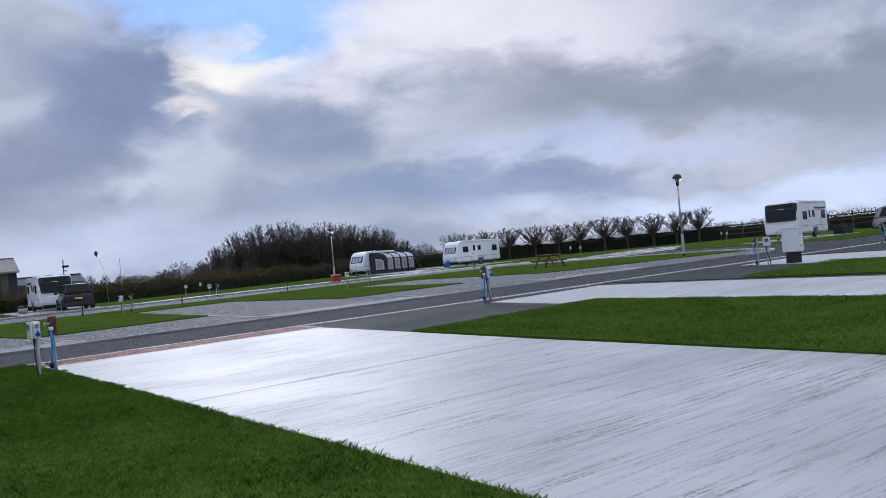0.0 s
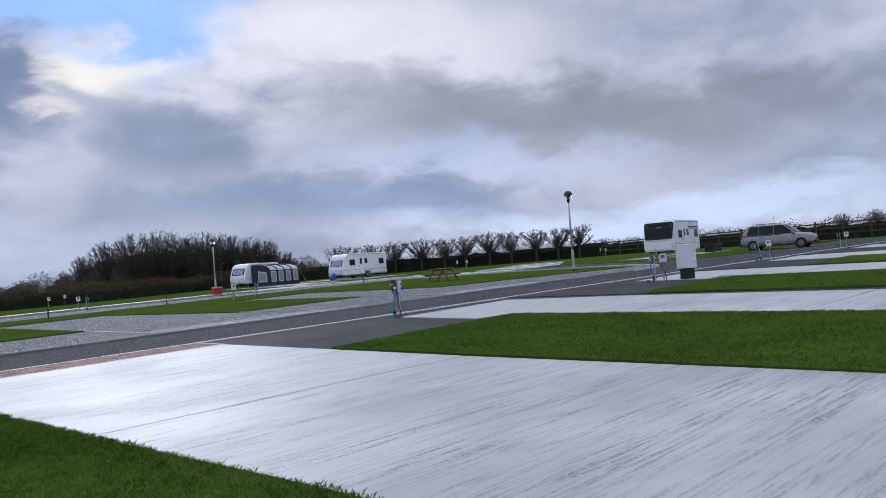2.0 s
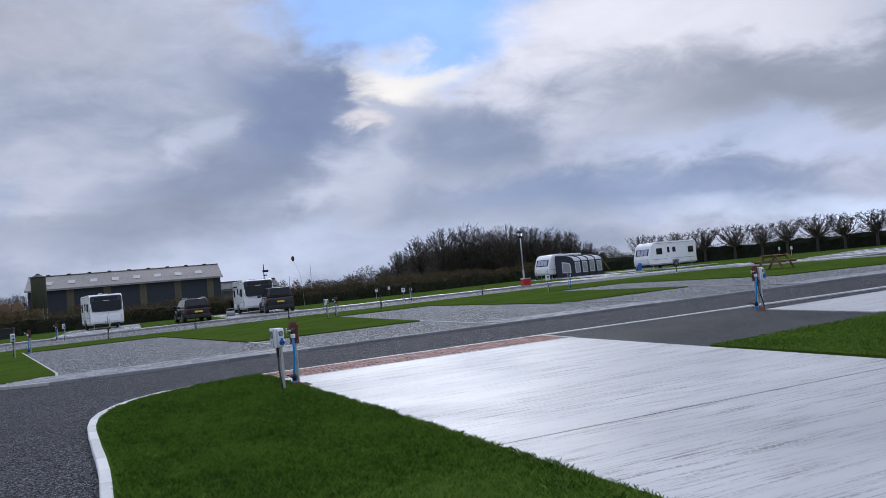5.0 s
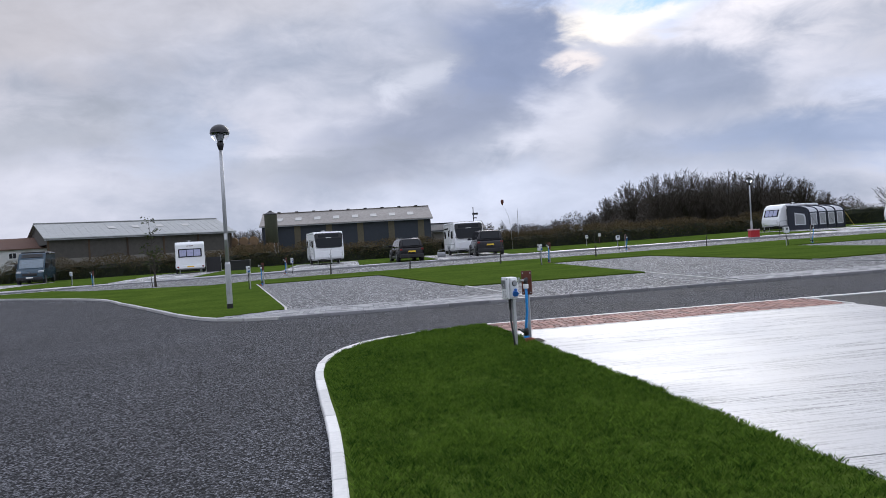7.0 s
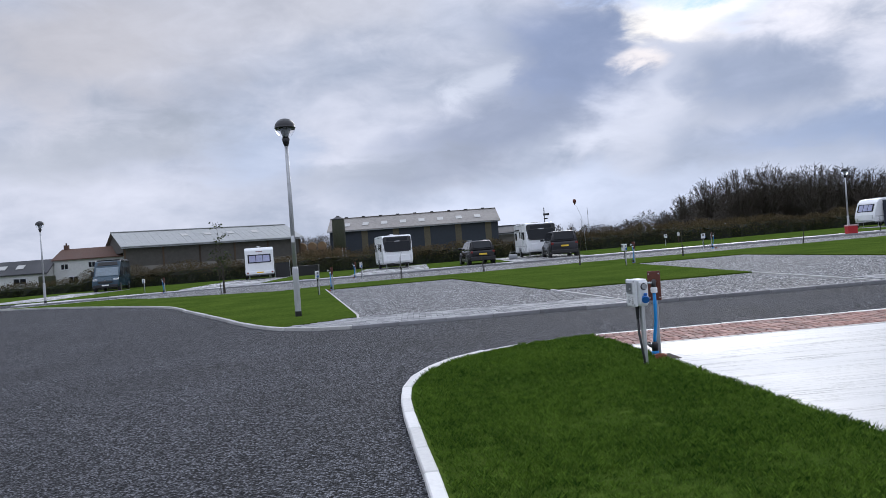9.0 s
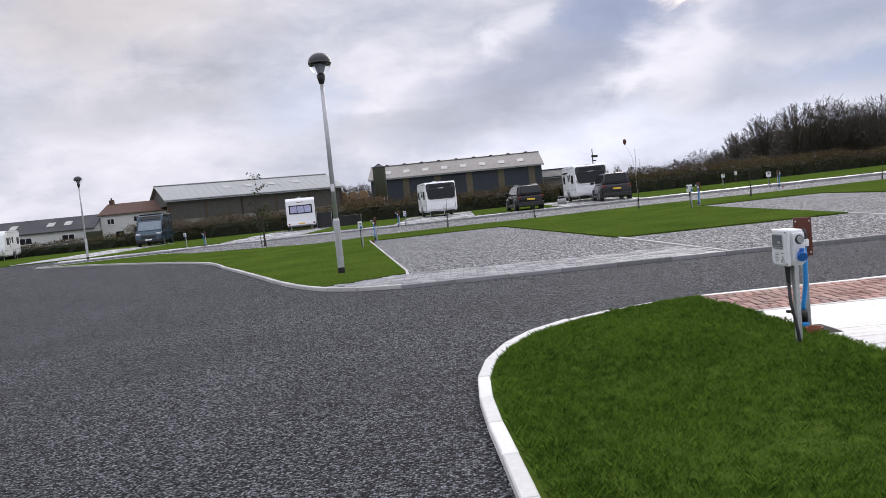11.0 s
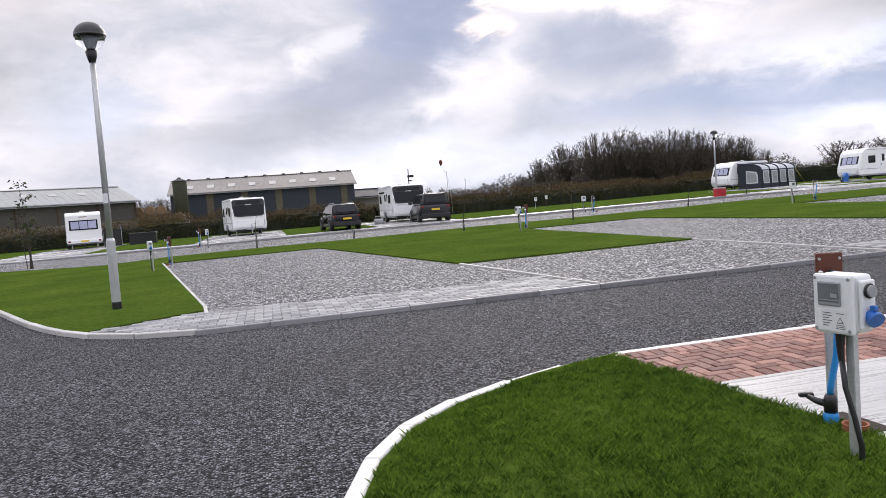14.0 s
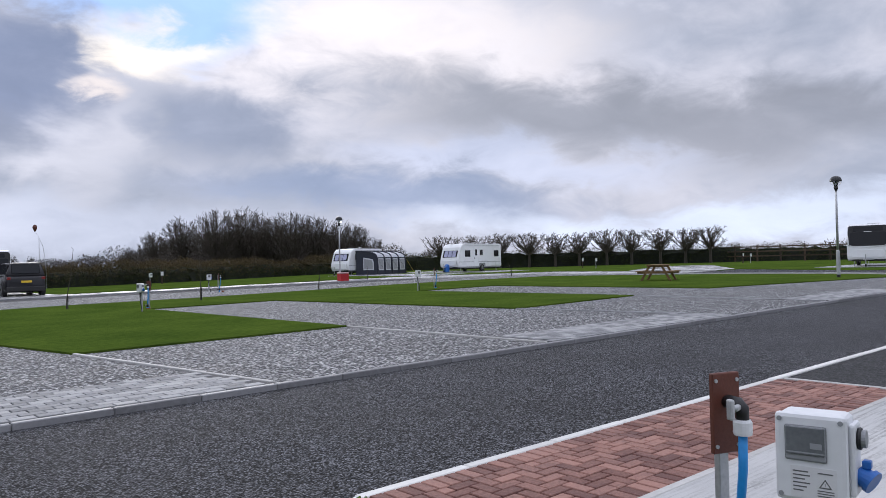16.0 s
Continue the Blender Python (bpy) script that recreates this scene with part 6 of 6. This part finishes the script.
inner = [(x + 0.075 * (q[1] - p[1]) / math.hypot(q[0] - p[0], q[1] - p[1]), y - 0.075 * (q[0] - p[0]) / math.hypot(q[0] - p[0], q[1] - p[1])) for (x, y), p, q in zip(corner, [corner[0]] + corner, corner[1:] + [(0.0, 2.27)])]
lawn1 = inner + [(x + 0.02, y) for x, y in EDGE]
blades(lawn1, 9500, 0.034, 0.0017, 1, 0.04, ((-2.8, -6.5), (0.6, 2.4)))
blades(lawn1, 4600, 0.033, 0.0024, 2, 0.04, ((-2.8, -15.0), (0.8, -6.5)))
blades([(5.44, -2.68), (7.66, -2.48), (10.7, -2.23), (10.7, -15), (5.55, -15)], 2600, 0.028, 0.0032, 3, 0.045)
blades([(15.7, -2.4), (21.6, -1.9), (21.6, -14), (15.7, -14)], 700, 0.025, 0.006, 7, 0.047)
kerb(corner, lambda x, y: 0.062 - 0.03 * max(0.0, min(1.0, (x + 1.8) / 1.3)), 0.095, 0.2, M_KERB_PALE, "pale concrete kerb edging round the lawn corner", unit=0.6)
kerb([(-0.2, 2.245), (58, 2.27)], 0.032, 0.09, 0.2, M_KERB_PALE, "flush pale concrete edging along the road")
kerb(far_curve, 0.068, 0.095, 0.2, M_KERB, "pale concrete kerb round the lawn", unit=0.8)
kerb([(-3.9, 6.275), (29.5, 6.275)], 0.066, 0.08, 0.2, M_KERB_GREY, "raised grey concrete kerb along the road")
kerb([(-25.0, 32.7), (-18.5, 33.75)], 0.08, 0.12, 0.2, M_KERB, "pale kerb along the back of the lawn")
kerb(island_end, 0.08, 0.12, 0.2, M_KERB, "raised kerb round the end of the lawn")


# ---- paving laid piece by piece, last of all ----
def paver_mesh(name, a, b, material, deep=0.05):
    me = bpy.data.meshes.new(name)
    bm = bmesh.new()
    o = [(-a / 2, -b / 2), (a / 2, -b / 2), (a / 2, b / 2), (-a / 2, b / 2)]
    c = 0.005
    t = [bm.verts.new((x - math.copysign(c, x), y - math.copysign(c, y), 0)) for x, y in o]
    m = [bm.verts.new((x, y, -c)) for x, y in o]
    d = [bm.verts.new((x, y, -deep)) for x, y in o]
    bm.faces.new(t)
    for u, v in ((t, m), (m, d)):
        for i in range(4):
            j = (i + 1) % 4
            bm.faces.new((u[j], u[i], v[i], v[j]))
    bmesh.ops.recalc_face_normals(bm, faces=bm.faces)
    bm.to_mesh(me)
    bm.free()
    me.materials.append(material)
    return me


def lay(root, mesh, name, x, y, rz, top):
    ob = new(name, mesh)
    ob.parent = root
    ob.matrix_local = pose(x, y, gz(x, y) + top + random.uniform(-0.002, 0.002), random.uniform(-0.3, 0.3), -0.64 + random.uniform(-0.3, 0.3), rz + random.uniform(-0.4, 0.4))


def red_strip(x0, x1, y0, y1, cut):
    """Red blocks in herringbone between two soldier courses. cut(x, y) keeps a block."""
    slab("pavement", [(x0 - 0.05, y0 + 0.0), (x1, y0), (x1, y1), (x0 - 0.35, y1), (x0 - 0.3, y1 - 0.2)], 0.012, 0.06, M_JOINT, "dark jointing bed under block paving", "paving bed")
    root = tagged(new("pavement"), "red herringbone block paving with soldier courses", "block paving", kind="structure")
    me = paver_mesh("brick", 0.188, 0.088, M_BRICK)
    n = 0
    x = x0 - 0.3
    while x < x1:
        for y in (y0 + 0.10, y1 - 0.10):
            if cut(x, y):
                lay(root, me, "brick", x, y, 90, 0.03)
        x += 0.10
    ya, yb = y0 + 0.2, y1 - 0.2
    half = paver_mesh("brick", 0.088, 0.088, M_BRICK)
    # herringbone on a grid of half blocks: flat and upright blocks in steps, halves where a border cuts one
    for i in range(-4, int((x1 - x0) / 0.1) + 8):
        for j in range(-2, 11):
            k = (i - j) % 4
            if k not in (0, 3):
                continue
            cells = [(i, j), (i + 1, j)] if k == 0 else [(i, j), (i, j + 1)]
            spots_ = [(x0 - 0.4 + u * 0.1 + 0.05, ya + v * 0.1 + 0.05) for u, v in cells]
            good = [c for c in spots_ if ya < c[1] < yb and c[0] < x1 - 0.04 and cut(*c)]
            if len(good) == 2:
                lay(root, me, "brick", (good[0][0] + good[1][0]) / 2, (good[0][1] + good[1][1]) / 2, 0 if k == 0 else 90, 0.03)
            elif good:
                lay(root, half, "brick", *good[0], 0, 0.03)


red_strip(0.0, 5.42, 1.0, 2.2, lambda x, y: x > -0.09 - 0.13 * (y - 1.0) and x < 5.38)
# pale edging between blocks and concrete
kerb([(-0.1, 0.98), (5.42, 0.98)], 0.034, 0.07, 0.1, M_KERB, "flush pale edging strip between blocks and concrete")
kerb([(5.44, 0.98), (5.44, 2.18)], 0.034, 0.06, 0.1, M_KERB, "flush pale edging strip at the end of the blocks")


def grey_strip(x0, x1, y0, y1, outline=None):
    """Pale blocks in running bond across a pitch entrance; outline: the blocks keep inside it."""
    edge = outline or [(x0, y0), (x1, y0), (x1 - 0.35, y1), (x0, y1)]
    slab("pavement", edge, 0.042, 0.06, M_SAND, "grey jointing bed under block paving", "paving bed")
    root = tagged(new("pavement"), "pale grey block paving across a pitch entrance", "block paving", kind="structure")
    me = paver_mesh("paving_block", 0.228, 0.150, M_BLOCK)
    test = inside(edge)
    for r in range(int((y1 - y0) / 0.16)):
        y = y0 + 0.08 + r * 0.16
        xs = np.arange(x0 + 0.12 + (r % 2) * 0.12, x1, 0.24)
        for x in xs[test(xs - 0.10, np.full(len(xs), y)) & test(xs + 0.10, np.full(len(xs), y))]:
            lay(root, me, "paving_block", float(x), y, 0, 0.055)


grey_strip(-5.48, 1.55, 6.44, 8.44, [(-3.9, 6.42), (1.6, 6.42), (1.35, 8.0), (-2.1, 8.0), (-3.88, 8.42), (-5.42, 7.36), (-4.68, 6.68)])
grey_strip(6.62, 12.6, 6.44, 7.75)
grey_strip(17.6, 23.4, 6.44, 7.75)
kerb([(0.95, 11.9), (1.62, 6.5)], 0.055, 0.06, 0.12, M_KERB, "flush pale edging between gravel pitches")
kerb([(6.47, 12.0), (6.55, 6.5)], 0.055, 0.06, 0.12, M_KERB, "flush pale edging between gravel pitches")
kerb([(12.0, 12.2), (12.6, 6.5)], 0.055, 0.06, 0.12, M_GREY_KERB, "flush grey edging between gravel pitches")
kerb([(18.0, 12.5), (17.55, 6.5)], 0.055, 0.06, 0.12, M_GREY_KERB, "flush grey edging between gravel pitches")
kerb([(-3.9, 8.0), (-3.9, 8.4), (-6.42, 23.4)], 0.065, 0.06, 0.12, M_KERB, "flush pale edging of the gravel")
kerb([(-26, 36.2), (-16, 38.1), (0, 39.6), (16, 40.1), (29, 40.6)], 0.07, 0.12, 0.2, M_GREY_KERB, "low grey kerb along the back road")
